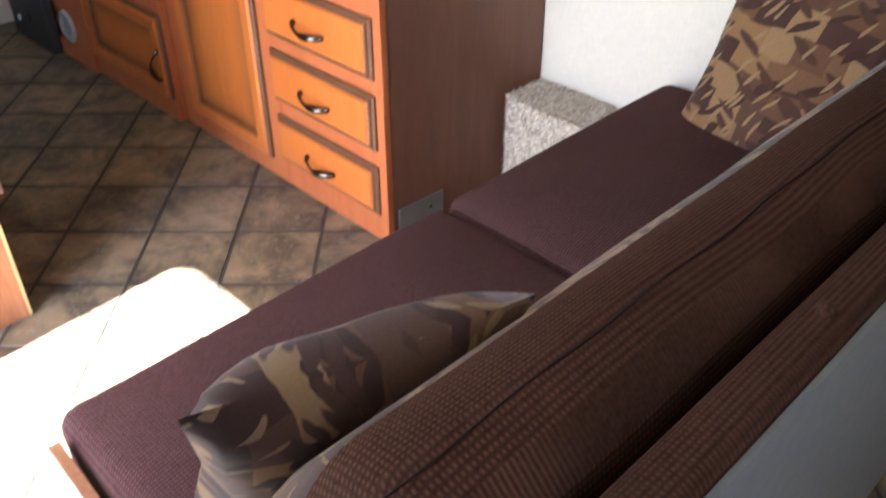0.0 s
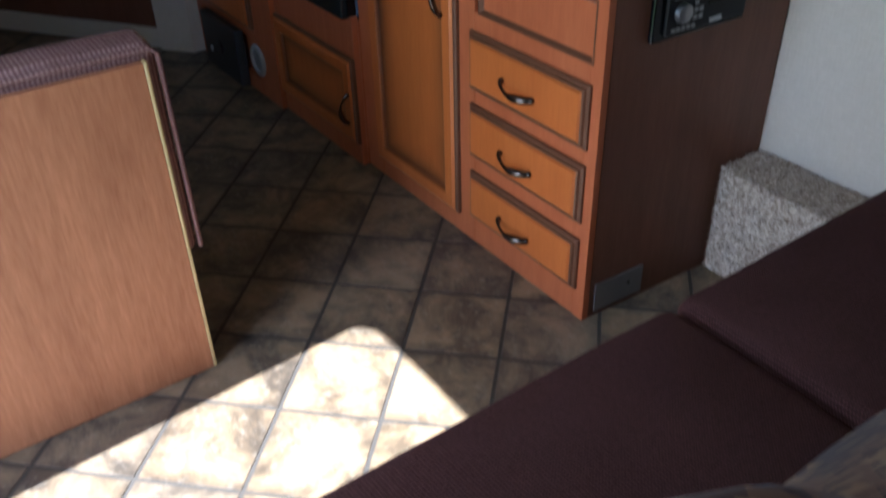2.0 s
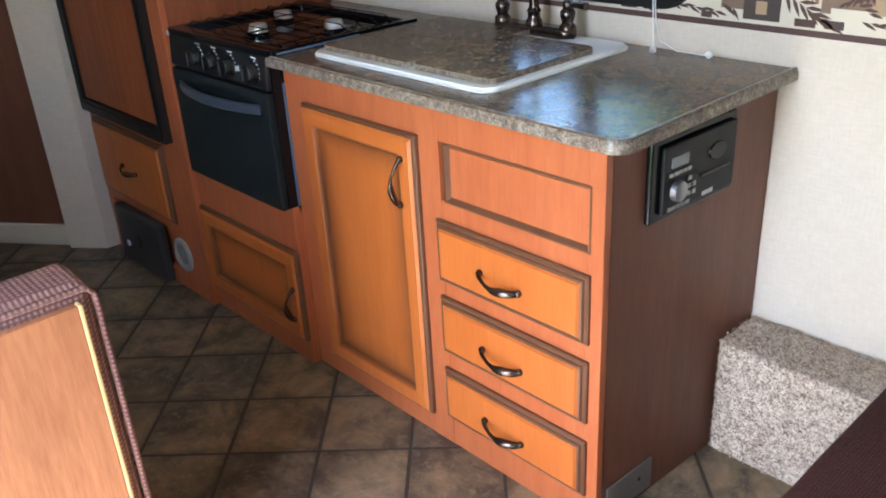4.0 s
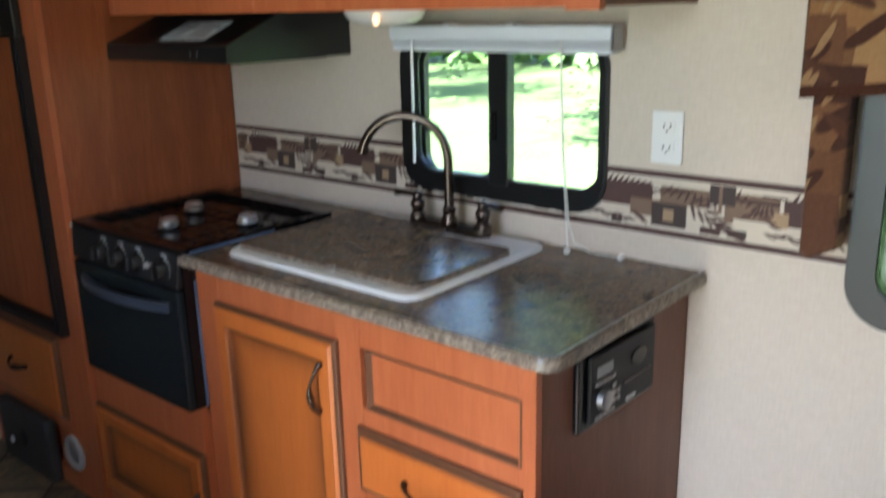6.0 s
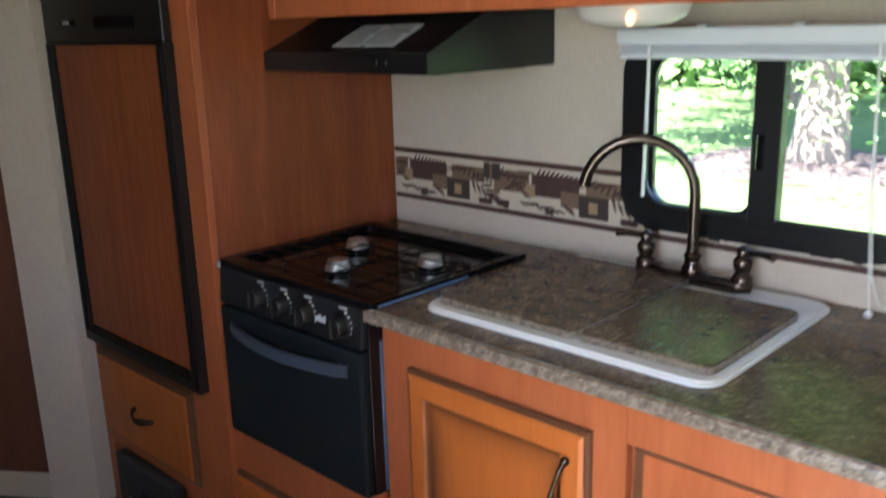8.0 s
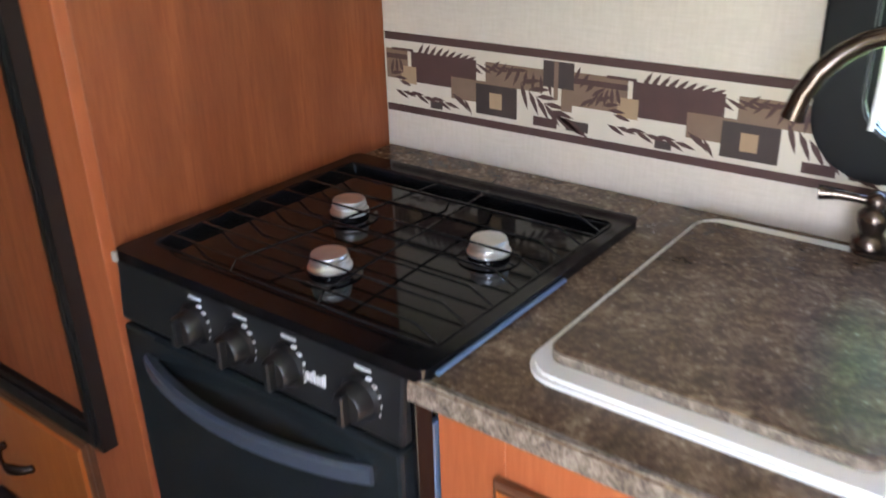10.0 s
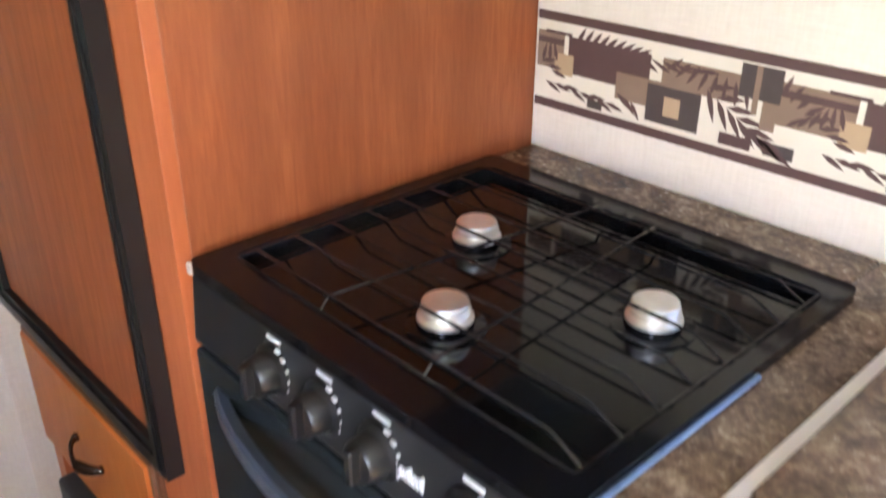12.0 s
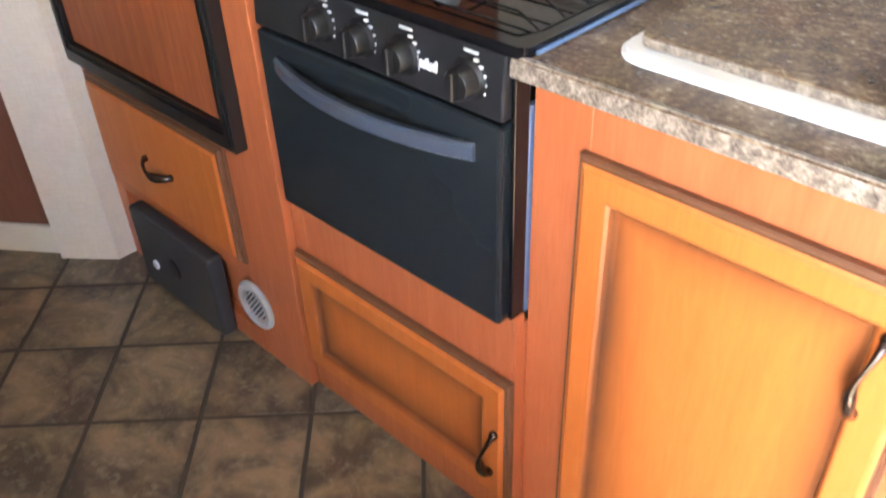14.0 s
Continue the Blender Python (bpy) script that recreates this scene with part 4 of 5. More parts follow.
smooth(part("wand", tube([(0.846, -0.066, 1.405), (0.845, -0.066, 1.36), (0.836, -0.058, 1.09)], 0.0038, 8), M_WHITE, bd, "clear plastic tilt wand"), 60)
cd = tube([(1.287, -0.064, 1.41), (1.295, -0.060, 1.15), (1.304, -0.055, 1.0), (1.312, -0.060, CT + 0.012)], 0.0014, 6)
tube([(1.289, -0.064, 1.41), (1.298, -0.060, 1.15), (1.308, -0.05, 0.99), (1.322, -0.046, 0.945), (1.36, -0.040, CT + 0.008), (1.43, -0.034, CT + 0.006)], 0.0014, 6, cd)
smooth(part("cord", cd, M_WHITE, bd, "thin white pull cord"), 60)
for p in ((1.312, -0.062, CT + 0.009), (1.438, -0.033, CT + 0.008)):
    b2 = bmesh.new()
    bmesh.ops.create_uvsphere(b2, u_segments=10, v_segments=6, radius=0.008, matrix=Matrix.Translation(p))
    smooth(part("tassel", b2, M_WHITE, bd), 60)

# ---- dining-side window with valance ----
w2 = thing("window_2", (2.42, 0, 0.87), "black-framed side window with rounded corners", "window", kind="structure")
wf = ring(round_rect(1.912, 2.935, 0.868, 1.45, 0.09, 8), round_rect(1.965, 2.885, 0.92, 1.40, 0.06, 8), -0.016, -0.002, "y")
smooth(part("window_frame", wf, M_BLACKPLASTIC, w2), 40)
part("pane", box(1.95, 2.90, 0.010, 0.013, 0.905, 1.415), M_TINTED, w2, "dark tinted pane")
va = thing("valance", (2.42, -0.05, 1.31), "leaf-print padded window valance with brown welt", "valance")
vb = bmesh.new()
prof = []
for k in range(13):
    s = k / 12
    prof.append((1.826 + 1.21 * s, 1.334 + 0.022 * math.sin(math.pi * min(1, s * 2.4)) ** 2))
ol = prof + [(3.036, 1.485), (1.826, 1.485)]
prism(ol, -0.115, -0.002, "y", vb, bevel=0.006)
part("panel", vb, M_PRINT2, va)
part("top_welt", box(1.823, 3.039, -0.118, -0.002, 1.4855, 1.503, 0.004, 2), M_SOFA, va, "brown woven top band")
wl = [(px, -0.112, pz - 0.012) for px, pz in prof]
wb = bmesh.new()
for (ax, _, az), (bx, _, bz) in zip(wl, wl[1:]):
    prism([(ax, az - 0.009), (bx, bz - 0.009), (bx, bz + 0.0115), (ax, az + 0.0115)], -0.112, -0.004, "y", wb)
bmesh.ops.remove_doubles(wb, verts=wb.verts, dist=0.0005)
part("bottom_welt", wb, M_SOFA, va, "brown woven bottom band")
for x0, x1 in ((1.838, 1.906), (2.945, 3.025)):
    part("side_panel", prism([(x0, 1.018), ((x0 + x1) / 2 - 0.02, 1.002), (x1, 1.032), (x1, 1.321), (x0, 1.321)], -0.075, -0.018, "y", bevel=0.008), M_PRINT2, va, "leaf-print padded side leg")

# ---- outlet, border ----
out = thing("outlet", (1.525, 0, 1.14), "white double wall outlet above the worktop", "outlet")
part("cover_plate", prism(round_rect(1.488, 1.560, 1.146, 1.261, 0.006, 3), -0.008, -0.0025, "y", bevel=0.002), M_WHITE, out)
for z in (1.181, 1.227):
    s = part("socket", prism(round_rect(1.508, 1.542, z - 0.014, z + 0.014, 0.009, 4), -0.010, -0.0082, "y"), M_WHITE, out)
    sb = bmesh.new()
    box(1.5165, 1.5185, -0.0112, -0.0102, z - 0.003, z + 0.006, bm=sb)
    box(1.5315, 1.5335, -0.0112, -0.0102, z - 0.003, z + 0.006, bm=sb)
    box(1.5235, 1.5265, -0.0112, -0.0102, z - 0.011, z - 0.006, bm=sb)
    part("slots", sb, M_BLACKPLASTIC, s)
BZ0, BZ1 = 0.984, 1.128
HX0, HX1, HZ = 0.774, 1.366, 1.034
bb = box(0.003, HX0, -0.0022, -0.0004, BZ0, BZ1)
box(HX0, HX1, -0.0022, -0.0004, BZ0, HZ, bm=bb)
box(HX1, 1.91, -0.0022, -0.0004, BZ0, BZ1, bm=bb)
bord = structure("border", bb, M_BORD_CREAM, "cream wallpaper border with brown leaf print", "wallpaper border")
pr = bmesh.new()


def patch(pts, layer, m):
    fs = [pr.verts.new((px, -0.0024 - 0.00012 * layer, pz)) for px, pz in pts]
    pr.faces.new(fs).material_index = m


def strip(a, b, z0, z1, layer, m):
    """A printed block, cut where the window stands."""
    for p, q, hi in ((a, min(b, HX0), z1), (max(a, HX0), min(b, HX1), min(z1, HZ)), (max(a, HX1), b, z1)):
        if q > p and hi > z0:
            patch([(p, z0), (q, z0), (q, hi), (p, hi)], layer, m)


def rect(u0, u1, v0, v1, layer, m, ox):
    a, b = max(0.004, ox + u0), min(1.909, ox + u1)
    if b > a:
        zz = lambda v: BZ0 + 0.016 + v * (BZ1 - BZ0 - 0.032)
        strip(a, b, zz(v0), zz(v1), layer, m)


def leaf(ox, u, v, ang, ln, wd, layer, m):
    zz = lambda q: BZ0 + 0.016 + q * (BZ1 - BZ0 - 0.032)
    x, z = ox + u, zz(v)
    c, s = math.cos(ang), math.sin(ang)
    pts = [(x + c * a - s * b, z + s * a + c * b) for a, b in ((0, 0), (ln * 0.35, wd), (ln * 0.7, wd * 0.7), (ln, 0), (ln * 0.7, -wd * 0.5), (ln * 0.35, -wd * 0.7))]
    if min(q[0] for q in pts) > 0.004 and max(q[0] for q in pts) < 1.909 and min(q[1] for q in pts) > BZ0 + 0.012 and max(q[1] for q in pts) < BZ1 - 0.010 and not any(HX0 < q[0] < HX1 and q[1] > HZ for q in pts):
        patch(pts, layer, m)


# materials: 0 brown, 1 dark, 2 taupe, 3 tan, 4 cream
for k in range(-1, 5):
    ox = 0.018 + 0.43 * k
    rect(-0.062, 0.036, 0.40, 0.88, 1, 2, ox)
    rect(-0.062, 0.036, 0.72, 0.80, 1.5, 0, ox)
    rect(0.0, 0.05, 0.86, 0.90, 6.5, 0, ox)
    rect(0.044, 0.186, 0.38, 0.86, 1.2, 0, ox)
    rect(0.132, 0.205, 0.22, 0.56, 2, 2, ox)
    rect(0.185, 0.268, 0.05, 0.52, 3, 1, ox)
    rect(0.213, 0.238, 0.16, 0.40, 4, 3, ox)
    rect(0.205, 0.318, 0.52, 0.86, 2, 2, ox)
    rect(0.318, 0.374, 0.62, 1.0, 8, 1, ox)
    rect(0.338, 0.346, 0.45, 1.0, 8.5, 2, ox)
    rect(0.020, 0.055, 0.34, 0.62, 5, 3, ox)
    rect(0.085, 0.112, 0.0, 0.12, 3, 1, ox)
    rect(0.362, 0.402, 0.03, 0.18, 3, 1, ox)
    rect(0.352, 0.372, 0.30, 0.62, 7, 2, ox)
    rect(0.300, 0.345, 0.02, 0.16, 3, 0, ox)
    for i in range(9):
        leaf(ox, 0.060 + i * 0.0125, 0.78, radians(62 - 4 * i), 0.030, 0.0045, 5, 0)
    for i in range(7):
        s = i / 6
        leaf(ox, 0.275 + 0.09 * s, 0.62 - 0.5 * s, radians(-72 + 8 * i), 0.046, 0.0052, 5, 0)
        leaf(ox, 0.275 + 0.09 * s, 0.62 - 0.5 * s, radians(12 - 6 * i), 0.042, 0.005, 5, 0)
    for i in range(8):
        leaf(ox, 0.005 + 0.016 * i, 0.22 - 0.012 * i, radians(-25 + 12 * (i % 3)), 0.034, 0.0042, 7.5, 0)
        leaf(ox, 0.235 + 0.013 * i, 0.90 - 0.02 * i, radians(-140 + 9 * i), 0.034, 0.004, 7.5, 0)
        leaf(ox, 0.375 + 0.010 * i, 0.72 - 0.05 * i, radians(70 - 12 * i), 0.030, 0.0042, 7.5, 0)
    for i in range(6):
        leaf(ox, 0.135 + 0.012 * i, 0.30 - 0.03 * i, radians(-40 - 8 * i), 0.032, 0.004, 6, 0)
        leaf(ox, 0.20 + 0.018 * i, 0.66 + 0.03 * i, radians(150 + 6 * i), 0.036, 0.0035, 6, 0)
        leaf(ox, 0.385 + 0.014 * i, 0.40 + 0.02 * i, radians(35 + 14 * i), 0.030, 0.004, 6, 0)
for z0, z1 in ((BZ0, BZ0 + 0.0135), (BZ1 - 0.0135, BZ1)):
    strip(0.003, 1.909, z0, z1, 9, 0)
part("print", pr, [M_BORD_BROWN, M_BORD_DARK, M_BORD_TAUPE, M_BORD_TAN, M_BORD_CREAM], bord, "brown and taupe leaf print")

# ---- radio, steel plate on the end panel ----
EX = 1.566
rad = thing("car_radio", (EX, -0.28, 0.68), "black built-in radio on the cabinet end", "radio")
RA = (-0.420, -0.142, 0.680, 0.850)
part("bezel", skew(prism(round_rect(RA[0], RA[1], RA[2], RA[3], 0.006, 3), EX + 0.001, EX + 0.014, "x", bevel=0.004)), M_BLACK, rad)
part("face", skew(prism(round_rect(RA[0] + 0.028, RA[1] - 0.012, RA[2] + 0.014, RA[3] - 0.016, 0.006, 3), EX + 0.0145, EX + 0.024, "x", bevel=0.003)), M_RADIO, rad)
part("display", skew(prism(round_rect(-0.372, -0.318, 0.786, 0.808, 0.003, 3), EX + 0.0242, EX + 0.0255, "x")), M_LCD, rad, "grey display")
smooth(part("dial", skew(lathe([(0.021, 0), (0.020, 0.012), (0.017, 0.014)], (EX + 0.0242, -0.352, 0.738), 24, "x")), M_STEEL, rad, "round volume dial"), 40)
bb = bmesh.new()
for i in range(5):
    box(EX + 0.0242, EX + 0.0265, -0.378 + i * 0.0145, -0.367 + i * 0.0145, 0.770, 0.778, 0.0006, bm=bb)
    box(EX + 0.0242, EX + 0.0265, -0.378 + i * 0.0145, -0.367 + i * 0.0145, 0.700, 0.708, 0.0006, bm=bb)
    box(EX + 0.0242, EX + 0.0265, -0.318 + (i % 2) * 0.016, -0.306 + (i % 2) * 0.016, 0.716 + (i // 2) * 0.016, 0.726 + (i // 2) * 0.016, 0.0006, bm=bb)
part("buttons", skew(bb), M_STEEL, rad)
part("cassette_slot", skew(box(EX + 0.0242, EX + 0.026, -0.275, -0.175, 0.742, 0.748)), M_BLACK, rad)
lv = lathe([(0.030, 0), (0.028, 0.003)], (EX + 0.0242, -0.222, 0.786), 20, "x")
for v in lv.verts:
    v.co.z = 0.786 + (v.co.z - 0.786) * 0.6
part("eject_lever", skew(lv), M_BLACK, rad)
part("badge", skew(box(EX + 0.0242, EX + 0.0252, -0.265, -0.228, 0.700, 0.709, 0.0004)), M_GREY, rad, "oval badge")
rad.location += Vector((-0.0017, -0.036, 0.019))
pl = thing("steel_plate", (EX, -0.45, 0.01), "small steel plate low on the cabinet end", "plate")
sp = prism(round_rect(-0.535, -0.378, 0.015, 0.098, 0.004, 3), EX + 0.0005, EX + 0.005, "x", bevel=0.001)
part("sheet", skew(sp), M_STEEL, pl)
part("screw", skew(lathe([(0.005, 0), (0.005, 0.001), (0.003, 0.002)], (EX + 0.0052, -0.425, 0.062), 12, "x")), M_BLACKPLASTIC, pl)

# ---- carpeted wheel box ----
cb = box(EX + 0.0275, 2.015, -0.155, -0.003, 0, 0.312, 0.012, 3)
bmesh.ops.subdivide_edges(cb, edges=cb.edges[:], cuts=3, use_grid_fill=True)
for v in cb.verts:
    v.co += noise.noise_vector(v.co * 60) * 0.002
wb2 = thing("wheel_box", (1.8, -0.08, 0), "beige flecked carpet over a boxed wheel arch", "carpeted box")
smooth(part("carpet", cb, M_CARPET, wb2), 60)
rnd = random.Random(33)
pile = bmesh.new()
for k in range(7000):
    front = k % 5 < 3
    px = rnd.uniform(EX + 0.029, 2.012)
    if front:
        p, out = Vector((px, -0.155, rnd.uniform(0.006, 0.306))), Vector((0, -1, 0))
    elif k % 5 == 3:
        p, out = Vector((px, rnd.uniform(-0.152, -0.006), 0.312)), Vector((0, 0, 1))
    else:
        p, out = Vector((px, -0.152, 0.309)) + Vector((0, rnd.uniform(-0.002, 0.004), rnd.uniform(-0.004, 0.002))), Vector((0, -0.7, 0.7))
    tip = p + out * rnd.uniform(0.0025, 0.0065) + Vector((rnd.uniform(-1, 1), rnd.uniform(-1, 1), rnd.uniform(-1, 1))) * 0.0022
    s = rnd.uniform(0.0018, 0.0032)
    e1 = Vector((1, 0, 0))
    e2 = out.cross(e1)
    foot = [pile.verts.new(p - out * 0.001 + (e1 * math.cos(g) + e2 * math.sin(g)) * s) for g in (0.3, 2.4, 4.5)]
    top = pile.verts.new(tip)
    for n in range(3):
        pile.faces.new((foot[n], foot[(n + 1) % 3], top))
tagged(part("carpet_nap", pile, M_CARPET, wb2), kind="stuff")

# ---- dinette bench end ----
dn = thing("dinette_bench", (1.1, -1.86, 0), "wood-panelled dinette bench with rust woven cushion", "bench")
part("end_panel", box(1.158, 1.174, -2.30, -1.381, 0.002, 0.765, 0.001), M_PANELWOOD, dn, "light wood grain back panel")
part("edge_strip", box(1.157, 1.175, -1.3805, -1.373, 0.002, 0.767, 0.002), M_PALE_PLY, dn, "pale yellow edge strip")
smooth(part("back_cushion", cushion(1.045, 1.156, -2.30, -1.348, 0.315, 0.796, 0.022, 5, 0.008), M_DINWEAVE, dn, "rust woven back cushion"), 60)
part("seat_base", box(0.62, 1.15, -2.30, -1.41, 0.002, 0.30, 0.002), M_PANELWOOD, dn)
smooth(part("piping", tube([(1.160, -2.29, 0.788), (1.160, -1.361, 0.786), (1.160, -1.347, 0.771), (1.160, -1.346, 0.33)], 0.006, 8), M_DINWEAVE, dn), 60)

# ---- sofa ----
sf = thing("sofa", (2.45, -0.8, 0), "brown woven jackknife sofa with loose pillows", "sofa")
SXF, SY0, SY1, SM = 1.992, -1.585, -0.012, -0.795
part("base", box(2.02, 2.715, SY0 + 0.02, SY1 - 0.02, 0.002, 0.30, 0.006), M_SOFASEAT, sf)
for a, b in ((SY0, SM - 0.002), (SM + 0.002, SY1)):
    smooth(part("seat_cushion", cushion(SXF, 2.42, a, b, 0.27, 0.445, 0.035, 5, 0.018), M_SOFASEAT, sf, "plum-brown woven seat"), 60)
bk = bmesh.new()
bprof = [(x - 0.064, z) for x, z in ((2.42, 0.40), (2.45, 0.50), (2.55, 0.66), (2.615, 0.745), (2.645, 0.778), (2.664, 0.787), (2.705, 0.797), (2.76, 0.785), (2.796, 0.750), (2.806, 0.70), (2.80, 0.45), (2.6, 0.36))]
rings = []
YA, YB, RO = SY0 + 0.022, SY1 - 0.02, 0.085
fades = [1 - math.cos(radians(90 * k / 7)) for k in range(8)]
rows_y = [YA + RO * f for f in fades] + [YA + RO + (YB - YA - 2 * RO) * k / 20 for k in range(1, 20)] + [YB - RO * f for f in reversed(fades)]
for y in rows_y:
    edge = min(y - YA, YB - y)
    k = 1.0 if edge > RO else 0.50 + 0.50 * math.sqrt(max(0.0, 1 - (1 - edge / RO) ** 2))
    rings.append([bk.verts.new((2.576 + (x - 2.576) * k + 0.004 * noise.noise((x * 8, y * 5, z * 8)), y, 0.58 + (z - 0.58) * k + 0.006 * noise.noise((x * 5, y * 4, z * 5)))) for x, z in bprof])
m = len(bprof)
for a, b in zip(rings, rings[1:]):
    for k in range(m):
        f = bk.faces.new((a[k], a[(k + 1) % m], b[(k + 1) % m], b[k]))
        f.material_index = 1 if k in (1, 2, 3) else 0
bk.faces.new(rings[0]), bk.faces.new(rings[-1])
smooth(part("backrest", bk, [M_SOFA, M_PRINT], sf, "brown woven back with leaf-print front"), 70)
sm = [(2.655 + 0.002 * math.sin(i), SY0 + 0.06 + i * 0.0375, 0.7945 + 0.004 * noise.noise((2.66 * 5, (SY0 + 0.06 + i * 0.0375) * 4, 4))) for i in range(41)]
smooth(part("seam", tube(sm, 0.0013, 6), plain("dark_thread", (0.022, 0.011, 0.009), 0.95, spec=0.1), sf), 60)
part("rear_rail", cushion(2.760, 2.822, SY0 + 0.03, SY1, 0.40, 0.770, 0.02, 3, 0.002), M_SOFA, sf, "padded rear rail with button")
bt = bmesh.new()
bmesh.ops.create_uvsphere(bt, u_segments=12, v_segments=8, radius=0.012, matrix=Matrix.Translation((2.791, -1.016, 0.771)))
smooth(part("button", bt, M_SOFA, sf, "covered button"), 60)
part("rear_cover", box(2.8225, 2.830, SY0 + 0.035, SY1, 0.03, 0.752), M_GREYCLOTH, sf, "grey cloth on the rear")
ep = prism([(2.046, 0.02), (2.55, 0.02), (2.55, 0.30), (2.37, 0.36), (2.050, 0.436), (2.038, 0.424)], SY0 - 0.030, SY0 - 0.012, "y", bevel=0.001)
for f in ep.faces:
    f.material_index = 1 if f.normal.y < -0.9 or f.calc_center_median().y < SY0 - 0.0299 else 0
part("end_board", ep, [M_PANELWOOD, M_CREAM], sf, "ply end board with cream face")
ar = prism([(x - 0.058, z + 0.028) for x, z in ((2.61, 0.42), (2.622, 0.61), (2.632, 0.668), (2.644, 0.706), (2.660, 0.728), (2.682, 0.736), (2.71, 0.728), (2.74, 0.69), (2.755, 0.60), (2.755, 0.42))], SY0 - 0.020, SY0 + 0.004, "y", bevel=0.001)
for f in ar.faces:
    f.material_index = 1 if f.calc_center_median().y < SY0 - 0.0195 else 0
part("end_bracket", ar, [M_PANELWOOD, M_CREAM], sf, "curved ply bracket with cream face")


def pillow(size, thick, m, label, seed, cloth):
    bm = bmesh.new()
    n = 14
    top, bot = {}, {}
    for i in range(n + 1):
        for j in range(n + 1):
            a, b = i / n * 2 - 1, j / n * 2 - 1
            h = (max(0, 1 - a * a) * max(0, 1 - b * b)) ** 0.42
            pinch = 1 - 0.10 * (1 - (abs(a * b)) ** 1.2) * max(abs(a), abs(b)) ** 3
            x, y = a * size / 2 * pinch, b * size / 2 * pinch
            w = 0.010 * noise.noise((a * 2.2 + seed, b * 2.2, seed))
            edge = i in (0, n) or j in (0, n)
            top[i, j] = bm.verts.new((x, y, 0 if edge else thick / 2 * h + w))
            bot[i, j] = top[i, j] if edge else bm.verts.new((x, y, -thick / 2 * h + w))
    for i in range(n):
        for j in range(n):
            bm.faces.new((top[i, j], top[i + 1, j], top[i + 1, j + 1], top[i, j + 1]))
            q = (bot[i, j], bot[i, j + 1], bot[i + 1, j + 1], bot[i + 1, j])
            if len(set(q)) == 4:
                try:
                    bm.faces.new(q)
                except ValueError:
                    pass
    turned(bm, m)
    return smooth(tagged(part("throw_pillow", bm, cloth), label, "pillow", "throw pillows"), 75)


pillow(0.385, 0.16, pose(2.418, -1.370, 0.605, 0, -62, -17), "tan and brown leaf-print pillow leaning on the sofa back", 1.3, M_PRINT)
pillow(0.42, 0.14, pose(2.345, -0.118, 0.605, 64, 0, -6), "leaf-print pillow leaning on the wall at the sofa end", 4.7, M_PRINT3)

# ---- outside ----


def tree(x, y, h, r, crown_z, crown_r, count, seed, label, tall=0):
    rnd = random.Random(seed)
    t = thing("tree", (x, y, -0.85), label, "tree", "trees on the lawn")
    bm = bmesh.new()
    pts = [(x + 0.06 * math.sin(k), y + 0.05 * math.cos(k * 1.3), -0.9 + h * k / 7) for k in range(8)]
    tube(pts, [r * (1.5 if k == 0 else 1.1 - 0.1 * k) for k in range(8)], 12, bm)
    for k in range(7):
        a = rnd.uniform(0, 6.28)
        s = pts[3 + k % 4]
        e = (s[0] + math.cos(a) * crown_r * 0.7, s[1] + math.sin(a) * crown_r * 0.7, s[2] + rnd.uniform(0.3, 1.5))
        mid = tuple((p + q) / 2 + rnd.uniform(-0.15, 0.15) for p, q in zip(s, e))
        tube([s, mid, e], [r * 0.4, r * 0.25, r * 0.08], 7, bm)
    part("trunk", bm, M_BARK, t)
    verts, faces = [], []
    clumps = [(x + rnd.gauss(0, crown_r * 0.45), y + rnd.gauss(0, crown_r * 0.45), crown_z + rnd.gauss(0, crown_r * 0.35)) for _ in range(count // 45)]
    clumps += [(x + rnd.gauss(0, crown_r * 0.5), y + rnd.gauss(0, crown_r * 0.5), crown_z + rnd.uniform(1.5, 10.0)) for _ in range(tall // 45)]
    for _ in range(count + tall):
        c = rnd.choice(clumps)
        p = Vector((c[0] + rnd.gauss(0, 0.35), c[1] + rnd.gauss(0, 0.35), c[2] + rnd.gauss(0, 0.28)))
        q = Euler((rnd.uniform(-1, 1), rnd.uniform(-1, 1), rnd.uniform(0, 6.28))).to_matrix()
        s = rnd.uniform(0.04, 0.075) * ((1 if y < 13 else 1.6) if c[2] < crown_z + 1.5 else 2.6)
        b = len(verts)
        verts += [p + q @ Vector(v) * s for v in ((0, -1, 0), (0.55, 0, 0.12), (0, 1.1, 0), (-0.55, 0, 0.12))]
        faces.append((b, b + 1, b + 2, b + 3))
    me = bpy.data.meshes.new("crown")
    me.from_pydata(verts, [], faces)
    me.materials.append(M_LEAF)
    ob = new("crown", me)
    ORIGIN[ob] = Vector((0, 0, 0))
    ob.parent, ob.location = t, -ORIGIN[t]
    return t


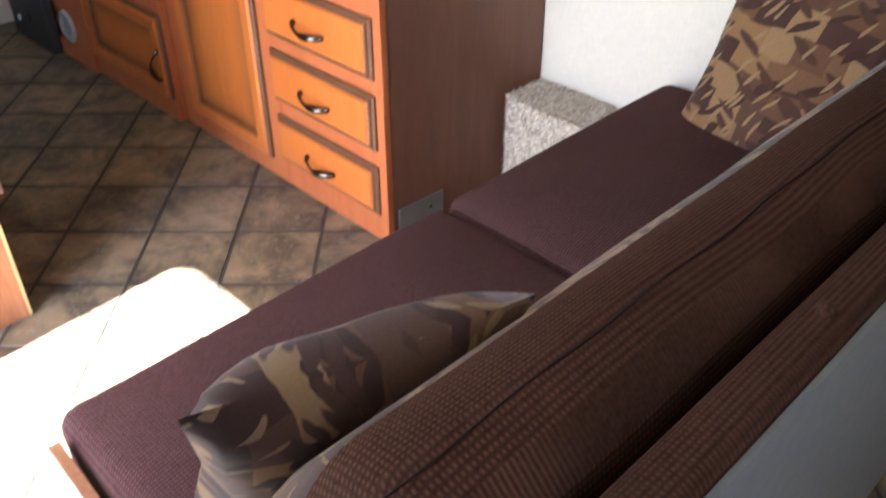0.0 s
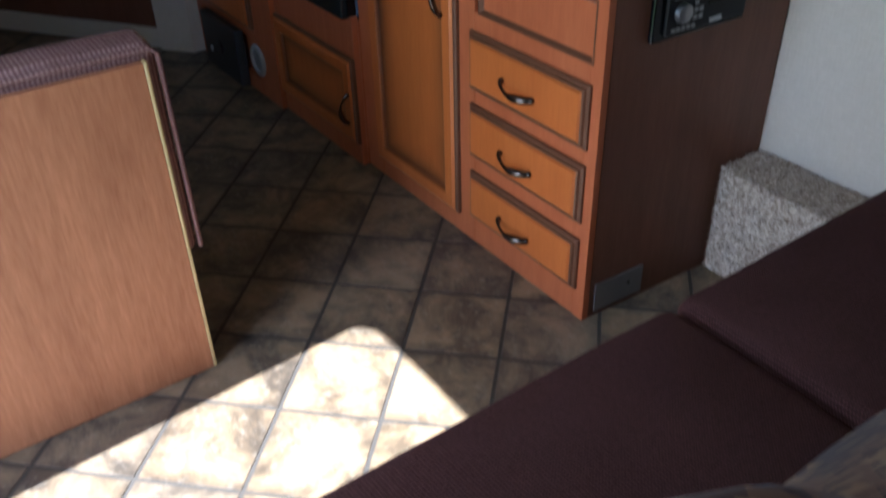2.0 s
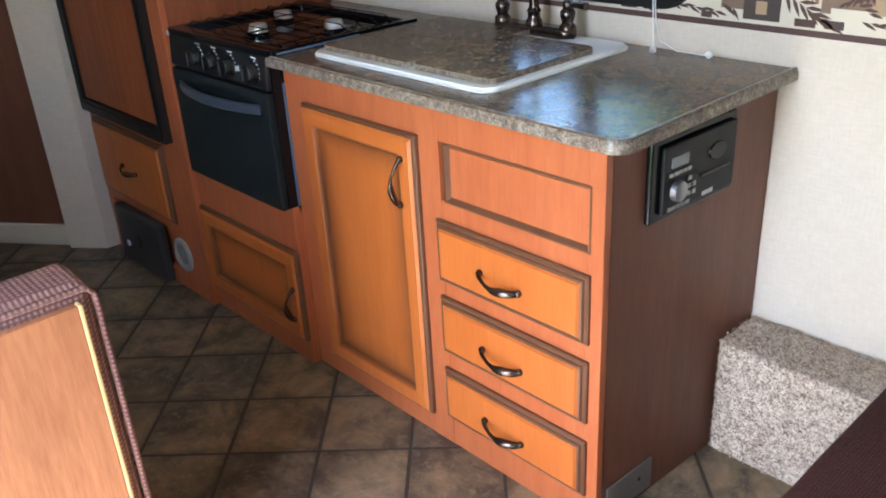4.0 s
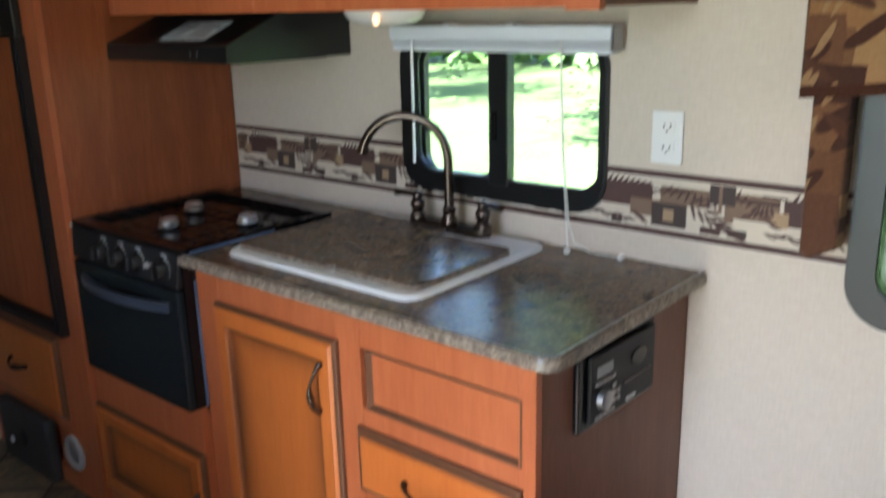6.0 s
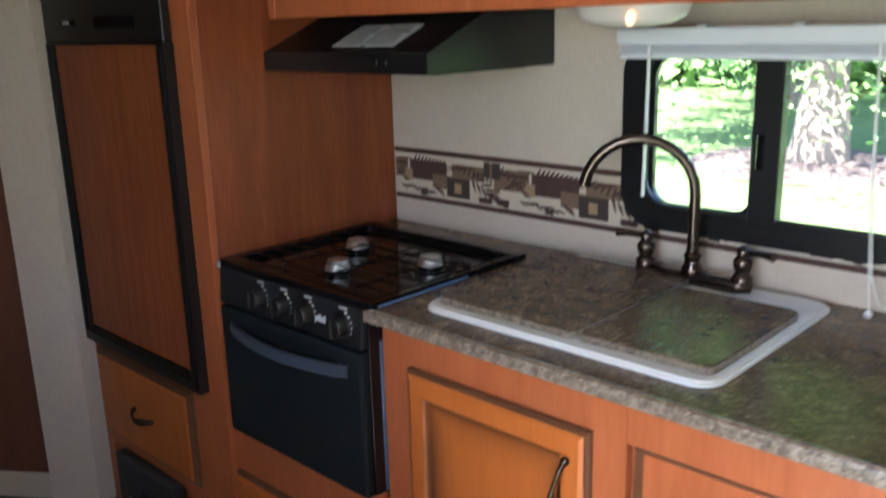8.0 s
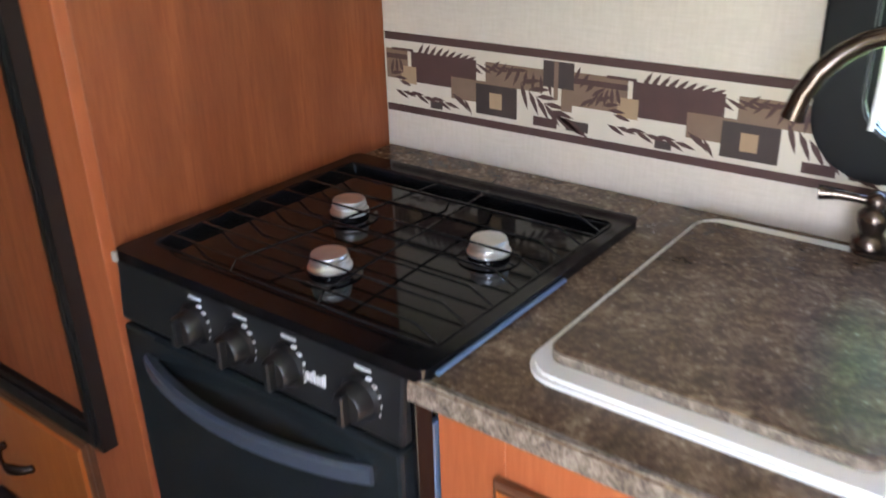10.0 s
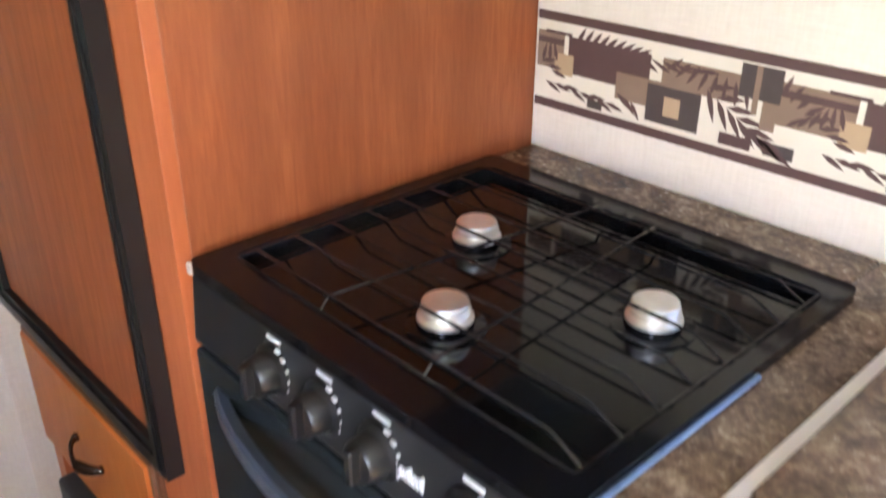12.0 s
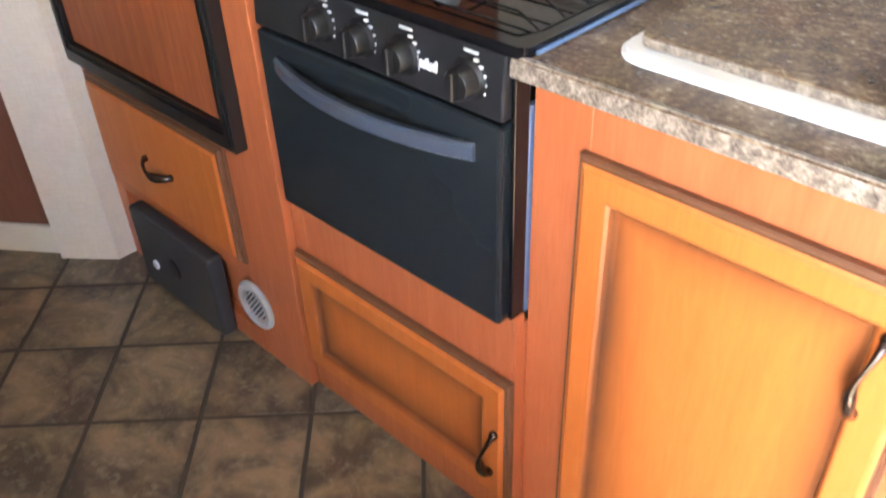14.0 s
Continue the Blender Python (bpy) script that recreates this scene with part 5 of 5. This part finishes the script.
tree(-3.2, 11.9, 9.5, 0.32, 2.9, 3.4, 17000, 3, "broad leafy shade tree in a mulch ring", 30000)
tree(-12.5, 14.5, 5.0, 0.22, 3.0, 2.6, 4200, 5, "leafy tree further across the lawn")
tree(-17.0, 19.0, 6.0, 0.25, 2.8, 3.6, 4500, 9, "leafy tree at the far edge of the lawn")
tree(-7.0, 20.0, 6.0, 0.25, 2.8, 3.6, 4500, 12, "leafy tree at the far edge of the lawn")
mu = lathe([(1.9, 0), (1.7, 0.05), (1.0, 0.10), (0.1, 0.12)], (-3.3, 11.9, -0.849), 30)
for v in mu.verts:
    v.co += noise.noise_vector(v.co * 3) * 0.06
    v.co.z = max(v.co.z, -0.855)
structure("mulch_bed", mu, M_MULCH, "dark wood mulch ring under a tree", "mulch")
rnd = random.Random(21)
verts, faces = [], []
for _ in range(12000):
    a = rnd.uniform(-45, 45)
    p = Vector((-14 + a, 27 + abs(a) * -0.15 + rnd.gauss(0, 1.2), rnd.uniform(-0.9, 4.5) * (0.82 + 0.18 * math.sin(a * 0.9))))
    q = Euler((rnd.uniform(-1, 1), rnd.uniform(-1, 1), rnd.uniform(0, 6.28))).to_matrix()
    s = rnd.uniform(0.3, 0.62)
    b = len(verts)
    verts += [p + q @ Vector(v) * s for v in ((0, -1, 0), (0.6, 0, 0.1), (0, 1, 0), (-0.6, 0, 0.1))]
    faces.append((b, b + 1, b + 2, b + 3))
me = bpy.data.meshes.new("hedge")
me.from_pydata(verts, [], faces)
me.materials.append(M_LEAF)
tagged(new("far_trees", me), "dense green trees along the lawn edge", "trees", kind="stuff")

# ---- floor tiles, laid on the diagonal ----
TS = 0.2338
floor_ob = bpy.data.objects["floor"]
tl = bmesh.new()
h2 = TS / 2 - 0.0035
bmesh.ops.create_cube(tl, size=1)
for v in tl.verts:
    up = v.co.z > 0
    k = h2 - (0.0016 if up else 0)
    v.co = Vector((math.copysign(k, v.co.x), math.copysign(k, v.co.y), 0.0 if up else -0.006))
tme = bpy.data.meshes.new("tile")
tl.to_mesh(tme)
tl.free()
tme.materials.append(M_TILE)
A = radians(45.4)
u, w = Vector((math.cos(A), math.sin(A), 0)), Vector((-math.sin(A), math.cos(A), 0))
corner = Vector((1.223, -0.824, 0))
for i in range(-22, 16):
    for j in range(-16, 22):
        c = corner + (i + 0.5) * TS * u + (j + 0.5) * TS * w
        if -1.65 < c.x < 2.95 and -2.30 < c.y < -0.02:
            t = new("tile", tme)
            t.parent = floor_ob
            t.matrix_basis = Matrix.Translation(c) @ Matrix.Rotation(A + math.pi / 2 * ((i * 7 + j * 3) % 4), 4, "Z")
